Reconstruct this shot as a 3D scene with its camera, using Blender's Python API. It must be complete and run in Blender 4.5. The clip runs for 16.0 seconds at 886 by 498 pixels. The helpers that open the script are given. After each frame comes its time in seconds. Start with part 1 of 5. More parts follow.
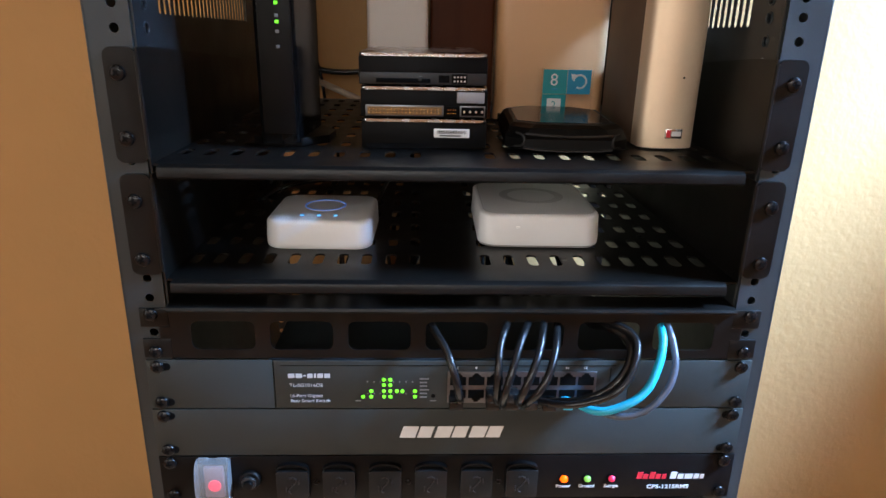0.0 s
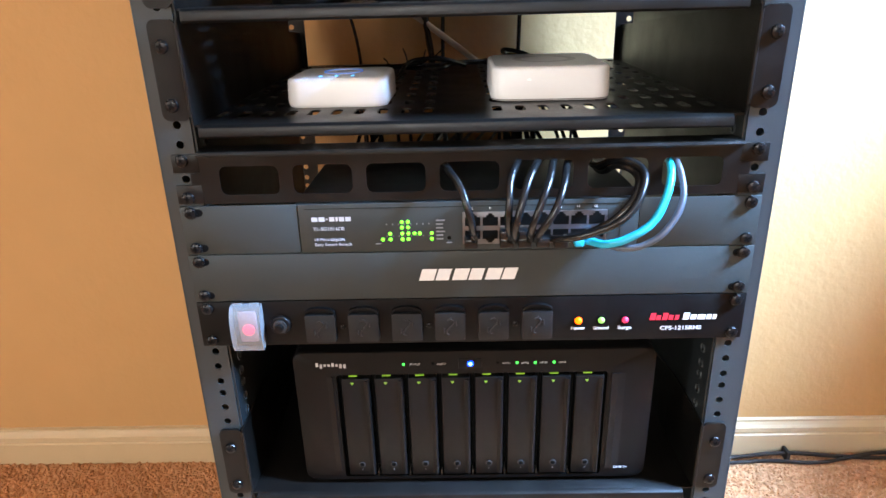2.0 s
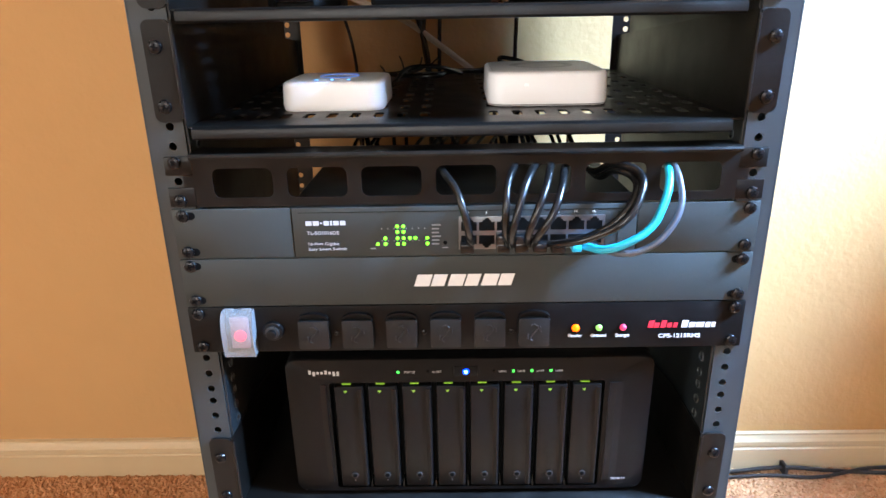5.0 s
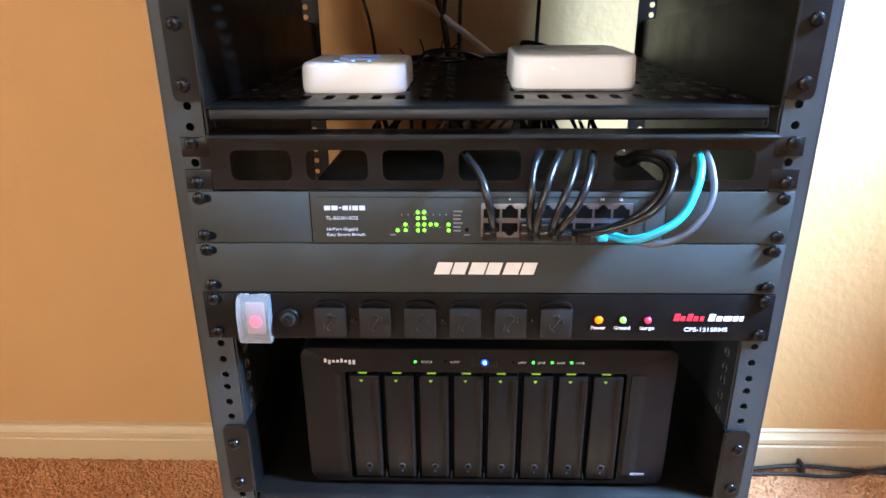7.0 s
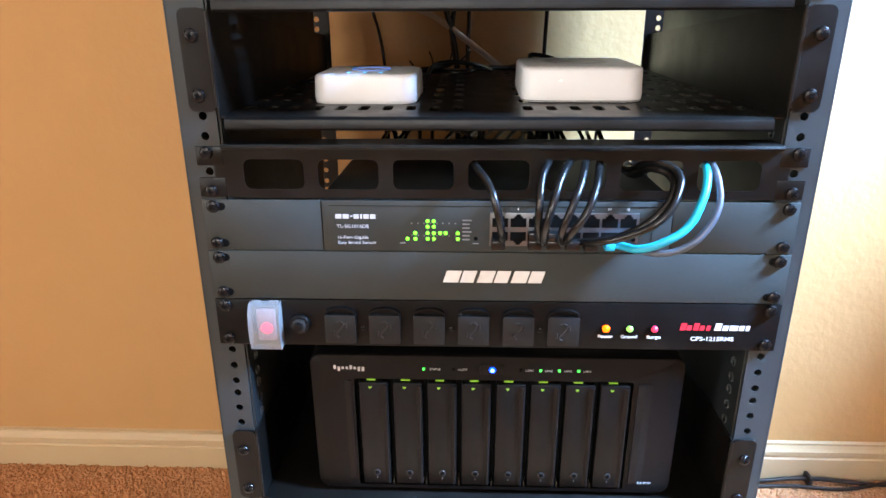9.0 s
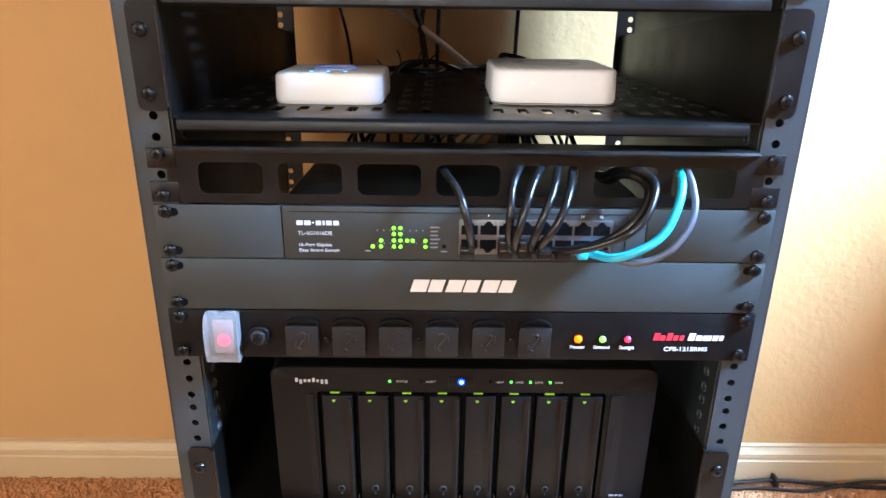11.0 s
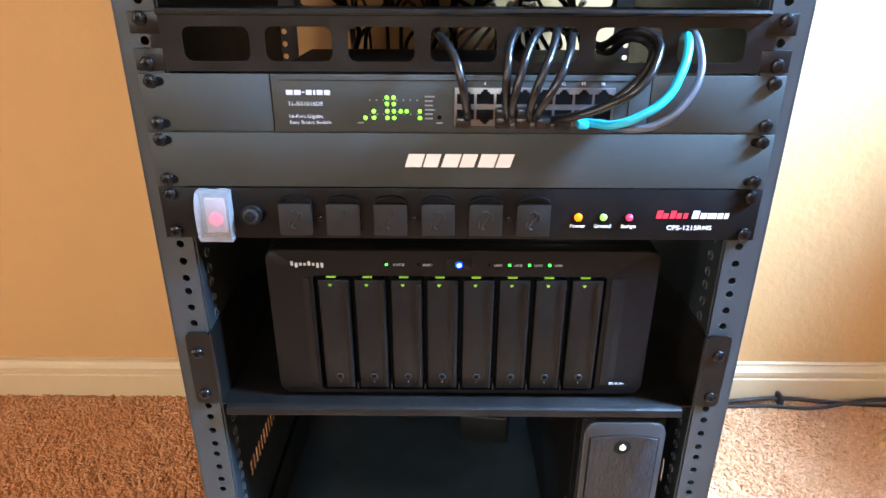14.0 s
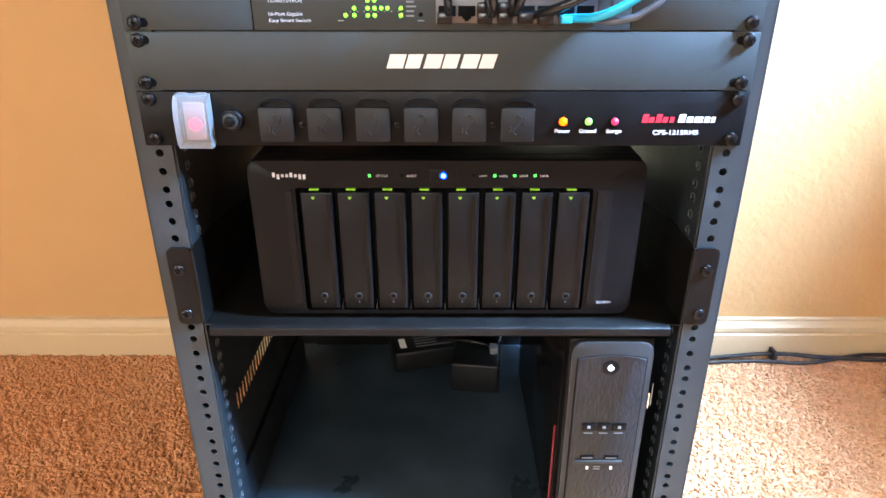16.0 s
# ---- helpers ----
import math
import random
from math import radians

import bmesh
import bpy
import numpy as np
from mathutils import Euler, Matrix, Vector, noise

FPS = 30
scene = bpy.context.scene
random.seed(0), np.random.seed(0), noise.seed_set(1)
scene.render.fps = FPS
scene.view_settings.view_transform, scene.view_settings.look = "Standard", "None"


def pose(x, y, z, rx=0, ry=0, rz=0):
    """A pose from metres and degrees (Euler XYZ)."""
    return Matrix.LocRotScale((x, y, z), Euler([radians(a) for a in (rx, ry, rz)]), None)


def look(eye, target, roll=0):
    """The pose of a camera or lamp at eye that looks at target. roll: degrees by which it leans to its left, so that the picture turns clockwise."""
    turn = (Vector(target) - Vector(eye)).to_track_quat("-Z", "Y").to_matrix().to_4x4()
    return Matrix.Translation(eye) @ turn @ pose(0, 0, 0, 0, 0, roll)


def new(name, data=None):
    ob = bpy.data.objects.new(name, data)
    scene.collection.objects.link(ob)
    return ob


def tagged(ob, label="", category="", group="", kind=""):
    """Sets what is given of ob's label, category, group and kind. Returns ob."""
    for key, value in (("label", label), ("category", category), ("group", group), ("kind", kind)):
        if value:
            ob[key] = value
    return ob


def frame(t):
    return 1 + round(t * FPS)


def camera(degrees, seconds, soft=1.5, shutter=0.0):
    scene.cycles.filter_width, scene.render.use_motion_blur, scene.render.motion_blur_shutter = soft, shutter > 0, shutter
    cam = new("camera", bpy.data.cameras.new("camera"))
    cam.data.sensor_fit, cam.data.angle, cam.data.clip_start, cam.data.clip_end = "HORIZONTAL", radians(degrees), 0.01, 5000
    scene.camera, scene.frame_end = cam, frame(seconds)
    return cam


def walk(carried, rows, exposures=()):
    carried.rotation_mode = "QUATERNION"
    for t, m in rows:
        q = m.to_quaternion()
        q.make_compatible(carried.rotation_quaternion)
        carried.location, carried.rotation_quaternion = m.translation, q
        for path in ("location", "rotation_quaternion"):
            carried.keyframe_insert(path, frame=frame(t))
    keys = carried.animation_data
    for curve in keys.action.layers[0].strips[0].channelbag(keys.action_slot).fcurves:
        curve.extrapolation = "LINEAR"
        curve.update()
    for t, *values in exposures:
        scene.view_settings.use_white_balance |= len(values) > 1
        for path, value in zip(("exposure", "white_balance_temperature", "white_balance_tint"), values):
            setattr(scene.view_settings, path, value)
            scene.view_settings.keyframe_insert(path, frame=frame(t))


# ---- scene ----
cam = camera(69.2, 16.0)
PATH = [
    (0, (-0.03, -0.458, 0.881), (0.049, 1.44, 0.255), 1.2),
    (0.5, (-0.025, -0.451, 0.864), (0.045, 1.415, 0.149), 0.0),
    (1, (-0.007, -0.48, 0.83), (0.001, 1.387, 0.112), 0.3),
    (1.5, (-0.016, -0.508, 0.804), (-0.023, 1.35, 0.062), 1.0),
    (2, (-0.012, -0.513, 0.791), (-0.049, 1.355, 0.076), -1.5),
    (2.5, (-0.028, -0.515, 0.781), (-0.016, 1.365, 0.1), 0.0),
    (3, (-0.026, -0.512, 0.782), (0.025, 1.378, 0.131), -0.2),
    (3.5, (-0.021, -0.514, 0.783), (0.004, 1.373, 0.123), -0.6),
    (6, (-0.012, -0.503, 0.777), (-0.053, 1.377, 0.094), -0.9),
    (6.5, (-0.012, -0.5, 0.775), (-0.068, 1.371, 0.071), -0.8),
    (7, (-0.022, -0.497, 0.773), (-0.075, 1.377, 0.076), -0.4),
    (7.5, (-0.02, -0.494, 0.784), (-0.064, 1.371, 0.063), -0.2),
    (8, (-0.019, -0.504, 0.776), (-0.104, 1.363, 0.064), -0.9),
    (8.5, (-0.025, -0.507, 0.774), (-0.11, 1.377, 0.108), -0.6),
    (11, (-0.023, -0.481, 0.774), (-0.001, 1.403, 0.103), 0.8),
    (11.5, (-0.018, -0.48, 0.767), (0.0, 1.395, 0.073), 0.3),
    (12, (-0.014, -0.485, 0.742), (-0.033, 1.372, 0.0), -0.6),
    (12.5, (-0.016, -0.493, 0.723), (-0.026, 1.355, -0.041), 0.4),
    (13, (-0.009, -0.494, 0.715), (-0.04, 1.343, -0.075), -0.6),
    (13.5, (-0.012, -0.492, 0.712), (-0.038, 1.343, -0.085), 0.0),
    (14, (-0.011, -0.491, 0.71), (-0.02, 1.341, -0.091), 0.2),
    (14.5, (-0.011, -0.496, 0.704), (-0.028, 1.321, -0.131), -0.7),
    (15, (-0.011, -0.507, 0.684), (-0.053, 1.321, -0.126), -0.8),
    (15.5, (-0.009, -0.514, 0.653), (-0.028, 1.314, -0.156), -0.4),
    (16, (0.001, -0.514, 0.639), (-0.002, 1.317, -0.167), 0.0),
]
EXPOSURES = [(0.0, -1.0), (0.45, -0.95), (0.8, -0.45), (1.2, -0.05), (8.5, -0.05), (11.0, 0.0), (14.5, 0.1), (15.0, 0.22), (16.0, 0.3)]
walk(cam, [(t, look(eye, target, roll)) for t, eye, target, roll in PATH], EXPOSURES)
WIN, WIN2, WIN3 = 1500.0, 62.0, 62.0

# ---- light ----
world = bpy.data.worlds.new("world")
scene.world = world
world.use_nodes = True
sky = world.node_tree.nodes.new("ShaderNodeTexSky")
sky.sky_type, sky.sun_disc = "NISHITA", False
sky.sun_elevation, sky.sun_rotation = radians(40), radians(80)
back = world.node_tree.nodes["Background"]
back.inputs["Strength"].default_value = 0.15
world.node_tree.links.new(sky.outputs[0], back.inputs["Color"])


def area_lamp(name, m, sx, sy, power, color):
    data = bpy.data.lights.new(name, "AREA")
    data.shape, data.size, data.size_y, data.energy, data.color = "RECTANGLE", sx, sy, power, color
    ob = new(name, data)
    ob.matrix_world = m
    return ob


# blue daylight of the east window, then two lamps added to fill the front
area_lamp("unseen_window_light", look((1.75, -0.34, 2.2), (0.3, 0.3, 0.7)), 0.42, 0.6, WIN, (0.32, 0.57, 1.0))
area_lamp("unseen_window_light", look((-2.72, -2.36, 1.12), (0, -0.6, 0.9)), 1.5, 1.9, WIN2, (1.0, 0.97, 0.92))
area_lamp("unseen_window_light", look((-0.35, -3.12, 1.62), (-0.3, 0, 0.9)), 1.3, 0.9, WIN3, (1.0, 0.97, 0.92))


# ---- materials ----
def mat(name, color, rough=0.5, metal=0.0, vary=0.0, scale=60.0, bump=0.0, bscale=400.0, stretch=(1, 1, 1), emit=None, power=0.0, spec=0.5, trans=0.0, rvary=0.0):
    m = bpy.data.materials.new(name)
    m.use_nodes = True
    nt = m.node_tree
    p = nt.nodes["Principled BSDF"]
    p.inputs["Base Color"].default_value = (*color, 1)
    p.inputs["Roughness"].default_value = rough
    p.inputs["Metallic"].default_value = metal
    p.inputs["Specular IOR Level"].default_value = spec
    p.inputs["Transmission Weight"].default_value = trans
    if emit:
        p.inputs["Emission Color"].default_value = (*emit, 1)
        p.inputs["Emission Strength"].default_value = power
    if vary or bump or rvary:
        tc = nt.nodes.new("ShaderNodeTexCoord")
        mp = nt.nodes.new("ShaderNodeMapping")
        mp.inputs["Scale"].default_value = stretch
        nt.links.new(tc.outputs["Object"], mp.inputs["Vector"])
    if vary or rvary:
        n1 = nt.nodes.new("ShaderNodeTexNoise")
        n1.inputs["Scale"].default_value, n1.inputs["Detail"].default_value = scale, 8
        nt.links.new(mp.outputs[0], n1.inputs["Vector"])
        n2 = nt.nodes.new("ShaderNodeTexNoise")
        n2.inputs["Scale"].default_value, n2.inputs["Detail"].default_value = scale * 0.13, 3
        nt.links.new(mp.outputs[0], n2.inputs["Vector"])
        add = nt.nodes.new("ShaderNodeMath")
        add.operation = "ADD"
        nt.links.new(n1.outputs["Fac"], add.inputs[0])
        nt.links.new(n2.outputs["Fac"], add.inputs[1])
    if vary:
        mr = nt.nodes.new("ShaderNodeMapRange")
        mr.inputs["From Min"].default_value, mr.inputs["From Max"].default_value = 0.6, 1.4
        mr.inputs["To Min"].default_value, mr.inputs["To Max"].default_value = 1 - vary, 1 + vary
        nt.links.new(add.outputs[0], mr.inputs["Value"])
        mx = nt.nodes.new("ShaderNodeVectorMath")
        mx.operation = "SCALE"
        mx.inputs[0].default_value = color
        nt.links.new(mr.outputs[0], mx.inputs["Scale"])
        nt.links.new(mx.outputs[0], p.inputs["Base Color"])
    if rvary:
        rr = nt.nodes.new("ShaderNodeMapRange")
        rr.inputs["From Min"].default_value, rr.inputs["From Max"].default_value = 0.6, 1.4
        rr.inputs["To Min"].default_value, rr.inputs["To Max"].default_value = max(rough - rvary, 0.03), min(rough + rvary, 1)
        nt.links.new(add.outputs[0], rr.inputs["Value"])
        nt.links.new(rr.outputs[0], p.inputs["Roughness"])
    if bump:
        nb = nt.nodes.new("ShaderNodeTexNoise")
        nb.inputs["Scale"].default_value, nb.inputs["Detail"].default_value = bscale, 4
        nt.links.new(mp.outputs[0], nb.inputs["Vector"])
        bp = nt.nodes.new("ShaderNodeBump")
        bp.inputs["Strength"].default_value, bp.inputs["Distance"].default_value = bump, 0.001
        nt.links.new(nb.outputs["Fac"], bp.inputs["Height"])
        nt.links.new(bp.outputs[0], p.inputs["Normal"])
    return m


def frosted(name, color, clear):
    """A thin milky plastic that lets part of the light straight through."""
    m = mat(name, color, 0.35, vary=0.04, scale=90)
    nt = m.node_tree
    mix, tr = nt.nodes.new("ShaderNodeMixShader"), nt.nodes.new("ShaderNodeBsdfTransparent")
    mix.inputs[0].default_value = clear
    nt.links.new(nt.nodes["Principled BSDF"].outputs[0], mix.inputs[1])
    nt.links.new(tr.outputs[0], mix.inputs[2])
    nt.links.new(mix.outputs[0], nt.nodes["Material Output"].inputs["Surface"])
    return m


BLACK = mat("black_powder_coat", (0.0042, 0.0037, 0.0032), 0.36, spec=0.22, vary=0.25, scale=30, bump=0.12, bscale=900, rvary=0.12)
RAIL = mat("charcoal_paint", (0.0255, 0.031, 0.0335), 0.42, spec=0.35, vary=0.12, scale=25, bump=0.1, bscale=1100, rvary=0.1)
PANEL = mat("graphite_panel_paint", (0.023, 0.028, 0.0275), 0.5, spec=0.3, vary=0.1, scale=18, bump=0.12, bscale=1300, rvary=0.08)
# rail paint at half strength, the shade inside the rack put into its colour
SIDE = mat("half_shaded_rail_paint", (0.012, 0.0155, 0.0175), 0.42, spec=0.4, vary=0.2, scale=25, bump=0.1, bscale=1000, rvary=0.12)
PDU = mat("satin_black_panel", (0.0026, 0.0025, 0.0025), 0.4, spec=0.13, vary=0.2, scale=40, bump=0.1, bscale=1200, rvary=0.1)
PLASTIC = mat("black_plastic", (0.0027, 0.0026, 0.0027), 0.42, spec=0.14, vary=0.15, scale=50, bump=0.1, bscale=1500, rvary=0.08)
BAY = mat("drive_tray_plastic", (0.0038, 0.0037, 0.0038), 0.4, spec=0.17, vary=0.15, scale=60, bump=0.1, bscale=1500, rvary=0.08)
CAP = mat("moulded_rubber_cap", (0.0065, 0.007, 0.0074), 0.45, spec=0.26, vary=0.2, scale=90, bump=0.15, bscale=900)
GLOSS = mat("glossy_black_plastic", (0.0035, 0.0033, 0.0033), 0.16, spec=0.12, vary=0.2, scale=30, rvary=0.05)
VOID = mat("dark_recess", (0.0035, 0.0035, 0.0035), 0.8, spec=0.04)
CABLE = mat("black_cable_jacket", (0.007, 0.007, 0.0072), 0.24, spec=0.4, vary=0.3, scale=80, bump=0.15, bscale=300)
FLOORCORD = mat("matte_dark_cord", (0.018, 0.0125, 0.0095), 0.6, spec=0.2, vary=0.3, scale=60)
CYAN = mat("cyan_cable_jacket", (0.012, 0.34, 0.5), 0.4, vary=0.1, scale=80)
SLATE = mat("slate_blue_cable_jacket", (0.055, 0.066, 0.088), 0.4, vary=0.15, scale=80)
BEIGE = mat("beige_cable_jacket", (0.5, 0.4, 0.29), 0.5, vary=0.1, scale=60)
SCREW = mat("black_oxide_screw", (0.018, 0.017, 0.017), 0.3, metal=0.85, vary=0.3, scale=300, rvary=0.12)
STEEL = mat("bright_steel", (0.66, 0.66, 0.66), 0.26, metal=1.0, vary=0.12, scale=120, rvary=0.1)
PORTMETAL = mat("port_shield", (0.15, 0.155, 0.165), 0.38, metal=1.0, vary=0.15, scale=200, rvary=0.1)
WHITE = mat("white_plastic", (0.86, 0.86, 0.87), 0.35, vary=0.02, scale=30)
SILVERTOP = mat("pale_grey_plastic", (0.6, 0.59, 0.6), 0.3, vary=0.03, scale=30)
FROST = frosted("frosted_clear_plastic", (0.27, 0.27, 0.275), 0.5)
CHAMP = mat("champagne_aluminium", (0.78, 0.63, 0.46), 0.52, metal=0.6, vary=0.03, scale=300, rvary=0.03)
PRINT = mat("white_print", (0.62, 0.63, 0.64), 0.5, vary=0.06, scale=200)
GREYPRINT = mat("grey_print", (0.15, 0.155, 0.165), 0.5)
SOFTPRINT = mat("soft_grey_lettering", (0.42, 0.43, 0.45), 0.5)
REDPRINT = mat("red_print", (0.62, 0.02, 0.04), 0.45)
TEAL = mat("teal_sticker", (0.005, 0.26, 0.29), 0.35, vary=0.06, scale=60)
BLUEST = mat("blue_sticker", (0.01, 0.24, 0.42), 0.35, vary=0.06, scale=60)
LABEL = mat("white_paper_label", (0.8, 0.8, 0.78), 0.6, vary=0.03, scale=90)
GOLD = mat("gold_pins", (0.75, 0.5, 0.18), 0.25, metal=1.0)
PCB = mat("dark_connector", (0.0042, 0.0038, 0.0035), 0.45, spec=0.06, vary=0.2, scale=90)
SMOKE = mat("pale_grey_box", (0.62, 0.55, 0.51), 0.4, vary=0.04, scale=20)
BROWN = mat("dark_brown_gloss", (0.055, 0.017, 0.008), 0.4, spec=0.05, vary=0.25, scale=12, stretch=(6, 6, 0.6))
TANGLOSS = mat("tan_satin_plastic", (0.6, 0.34, 0.17), 0.35, spec=0.5, vary=0.03, scale=25)
LED_G = mat("green_led", (0.1, 0.6, 0.02), 0.4, emit=(0.2, 1.0, 0.03), power=2.2)
LED_N = mat("leaf_green_led", (0.05, 0.5, 0.05), 0.4, emit=(0.06, 1.0, 0.1), power=2.2)
LED_C = mat("pale_blue_blown_out_core", (0.3, 0.5, 0.9), 0.4, emit=(0.25, 0.62, 1.0), power=3.0)
LED_L = mat("lime_led", (0.15, 0.3, 0.03), 0.4, emit=(0.34, 0.8, 0.02), power=0.25)
LED_B = mat("blue_led", (0.0, 0.02, 0.4), 0.4, emit=(0.0, 0.04, 1.0), power=5.0, spec=0.05)
LED_I = mat("icy_blue_led", (0.1, 0.3, 0.9), 0.4, emit=(0.04, 0.22, 1.0), power=0.8)
LED_D = mat("icy_blue_dot", (0.1, 0.3, 0.9), 0.4, emit=(0.08, 0.4, 1.0), power=3.5)
LED_A = mat("amber_led", (0.45, 0.06, 0.0), 0.4, emit=(1.0, 0.1, 0.002), power=5.0, spec=0.1)
LED_Y = mat("yellow_green_led", (0.12, 0.35, 0.05), 0.4, emit=(0.3, 0.75, 0.12), power=1.2)
LED_R = mat("red_led", (0.5, 0.02, 0.06), 0.4, emit=(1.0, 0.03, 0.12), power=0.9)
LED_P = mat("red_neon_lens", (0.8, 0.05, 0.1), 0.5, emit=(1.0, 0.03, 0.08), power=3.0)
LED_Q = mat("milky_red_rocker", (0.3, 0.2, 0.22), 0.4, emit=(1.0, 0.06, 0.1), power=0.08)
LED_W = mat("white_led", (0.9, 0.9, 0.9), 0.4, emit=(0.9, 0.95, 1.0), power=0.7)
# smudged plate; its raised blue holds the daylight that falls on the rack floor
BASESTEEL = mat("smudged_blue_lit_steel", (0.024, 0.037, 0.047), 0.38, spec=0.5, vary=0.7, scale=16, bump=0.06, bscale=700, rvary=0.2)
WOODCASE = mat("dark_woodgrain_case", (0.011, 0.0098, 0.0096), 0.45, spec=0.25, vary=0.6, scale=120, stretch=(1.3, 1, 0.5), bump=0.9, bscale=260, rvary=0.15)
DARKGREY = mat("dark_grey_bezel", (0.02, 0.0195, 0.019), 0.42, spec=0.25, vary=0.1, scale=80)
REDTRIM = mat("red_trim", (0.2, 0.008, 0.015), 0.4)
WALLPAINT = mat("tan_wall_paint", (0.44, 0.247, 0.098), 0.75, vary=0.03, scale=14, bump=0.9, bscale=85, spec=0.3)
TRIMPAINT = mat("cream_trim_paint", (0.47, 0.35, 0.2), 0.45, vary=0.03, scale=20, bump=0.05, bscale=150)
CEILPAINT = mat("white_ceiling_paint", (0.75, 0.72, 0.66), 0.9, vary=0.03, scale=10)
GLASS = mat("window_glass", (1, 1, 1), 0.0, trans=1.0)


def carpet_mat():
    m = bpy.data.materials.new("brown_carpet")
    m.use_nodes = True
    nt = m.node_tree
    p = nt.nodes["Principled BSDF"]
    p.inputs["Roughness"].default_value = 0.95
    p.inputs["Specular IOR Level"].default_value = 0.1
    tc = nt.nodes.new("ShaderNodeTexCoord")
    n1 = nt.nodes.new("ShaderNodeTexNoise")
    n1.inputs["Scale"].default_value, n1.inputs["Detail"].default_value, n1.inputs["Roughness"].default_value = 150, 6, 0.7
    n2 = nt.nodes.new("ShaderNodeTexNoise")
    n2.inputs["Scale"].default_value, n2.inputs["Detail"].default_value = 9, 3
    geo = nt.nodes.new("ShaderNodeNewGeometry")
    ramp = nt.nodes.new("ShaderNodeValToRGB")
    e = ramp.color_ramp.elements
    e[0].position, e[0].color = 0.25, (0.37, 0.165, 0.073, 1)
    e[1].position, e[1].color = 0.78, (0.58, 0.325, 0.175, 1)
    mid = ramp.color_ramp.elements.new(0.41)
    mid.color = (0.5, 0.235, 0.106, 1)
    for n in (n1, n2):
        nt.links.new(tc.outputs["Object"], n.inputs["Vector"])
    a = nt.nodes.new("ShaderNodeMath")
    a.operation = "MULTIPLY_ADD"
    a.inputs[1].default_value = 0.35
    nt.links.new(n2.outputs["Fac"], a.inputs[0])
    nt.links.new(n1.outputs["Fac"], a.inputs[2])
    b = nt.nodes.new("ShaderNodeMath")
    b.operation = "MULTIPLY_ADD"
    b.inputs[1].default_value, b.inputs[2].default_value = 0.14, -0.25
    nt.links.new(geo.outputs["Random Per Island"], b.inputs[0])
    c = nt.nodes.new("ShaderNodeMath")
    c.operation = "ADD"
    nt.links.new(a.outputs[0], c.inputs[0])
    nt.links.new(b.outputs[0], c.inputs[1])
    nt.links.new(c.outputs[0], ramp.inputs["Fac"])
    nt.links.new(ramp.outputs[0], p.inputs["Base Color"])
    nb = nt.nodes.new("ShaderNodeTexNoise")
    nb.inputs["Scale"].default_value, nb.inputs["Detail"].default_value = 220, 5
    nt.links.new(tc.outputs["Object"], nb.inputs["Vector"])
    bp = nt.nodes.new("ShaderNodeBump")
    bp.inputs["Strength"].default_value, bp.inputs["Distance"].default_value = 0.6, 0.003
    nt.links.new(nb.outputs["Fac"], bp.inputs["Height"])
    nt.links.new(bp.outputs[0], p.inputs["Normal"])
    return m


CARPET = carpet_mat()


# ---- mesh builders ----
def mesh_of(bm, name, material, smooth=False):
    me = bpy.data.meshes.new(name)
    bmesh.ops.recalc_face_normals(bm, faces=bm.faces)
    bm.to_mesh(me)
    bm.free()
    me.materials.append(material)
    if smooth:
        me.shade_smooth()
        me.set_sharp_from_angle(angle=radians(35))
    return me


def part(name, bm, material, parent=None, label="", smooth=True, m=None):
    ob = new(name, bm if isinstance(bm, bpy.types.Mesh) else mesh_of(bm, name, material, smooth))
    if parent:
        ob.parent = parent
    if m:
        ob.matrix_basis = m
    if label:
        ob["label"] = label
    return ob


def thing(name, m, label, category, group="", kind=""):
    ob = new(name)
    ob.empty_display_size = 0.02
    ob.matrix_world = m
    return tagged(ob, label, category, group, kind)


def setting(name, bm, material, smooth=False):
    return tagged(new(name, mesh_of(bm, name, material, smooth)), kind="structure")


def box(x0, x1, y0, y1, z0, z1, bevel=0.0, seg=2, bm=None):
    made = bmesh.new()
    bmesh.ops.create_cube(made, size=1)
    for v in made.verts:
        v.co = Vector((x0 + (v.co.x + 0.5) * (x1 - x0), y0 + (v.co.y + 0.5) * (y1 - y0), z0 + (v.co.z + 0.5) * (z1 - z0)))
    if bevel:
        bmesh.ops.bevel(made, geom=made.edges[:], offset=bevel, segments=seg, affect="EDGES", profile=0.5)
    return merge(bm, made)


def merge(bm, made):
    if bm is None:
        return made
    me = bpy.data.meshes.new("tmp")
    made.to_mesh(me)
    made.free()
    bm.from_mesh(me)
    bpy.data.meshes.remove(me)
    return bm


def rod(r, p, q, seg=16, r2=None, bm=None, bevel=0.0):
    """A cylinder from p to q."""
    made = bmesh.new()
    p, q = Vector(p), Vector(q)
    bmesh.ops.create_cone(made, cap_ends=True, segments=seg, radius1=r, radius2=r if r2 is None else r2, depth=(q - p).length)
    if bevel:
        bmesh.ops.bevel(made, geom=[e for e in made.edges if len(e.link_faces) == 2 and any(len(f.verts) > 4 for f in e.link_faces)], offset=bevel, segments=2, affect="EDGES", profile=0.5)
    turn = Vector((0, 0, 1)).rotation_difference(q - p).to_matrix().to_4x4()
    bmesh.ops.transform(made, matrix=Matrix.Translation((p + q) / 2) @ turn, verts=made.verts)
    return merge(bm, made)


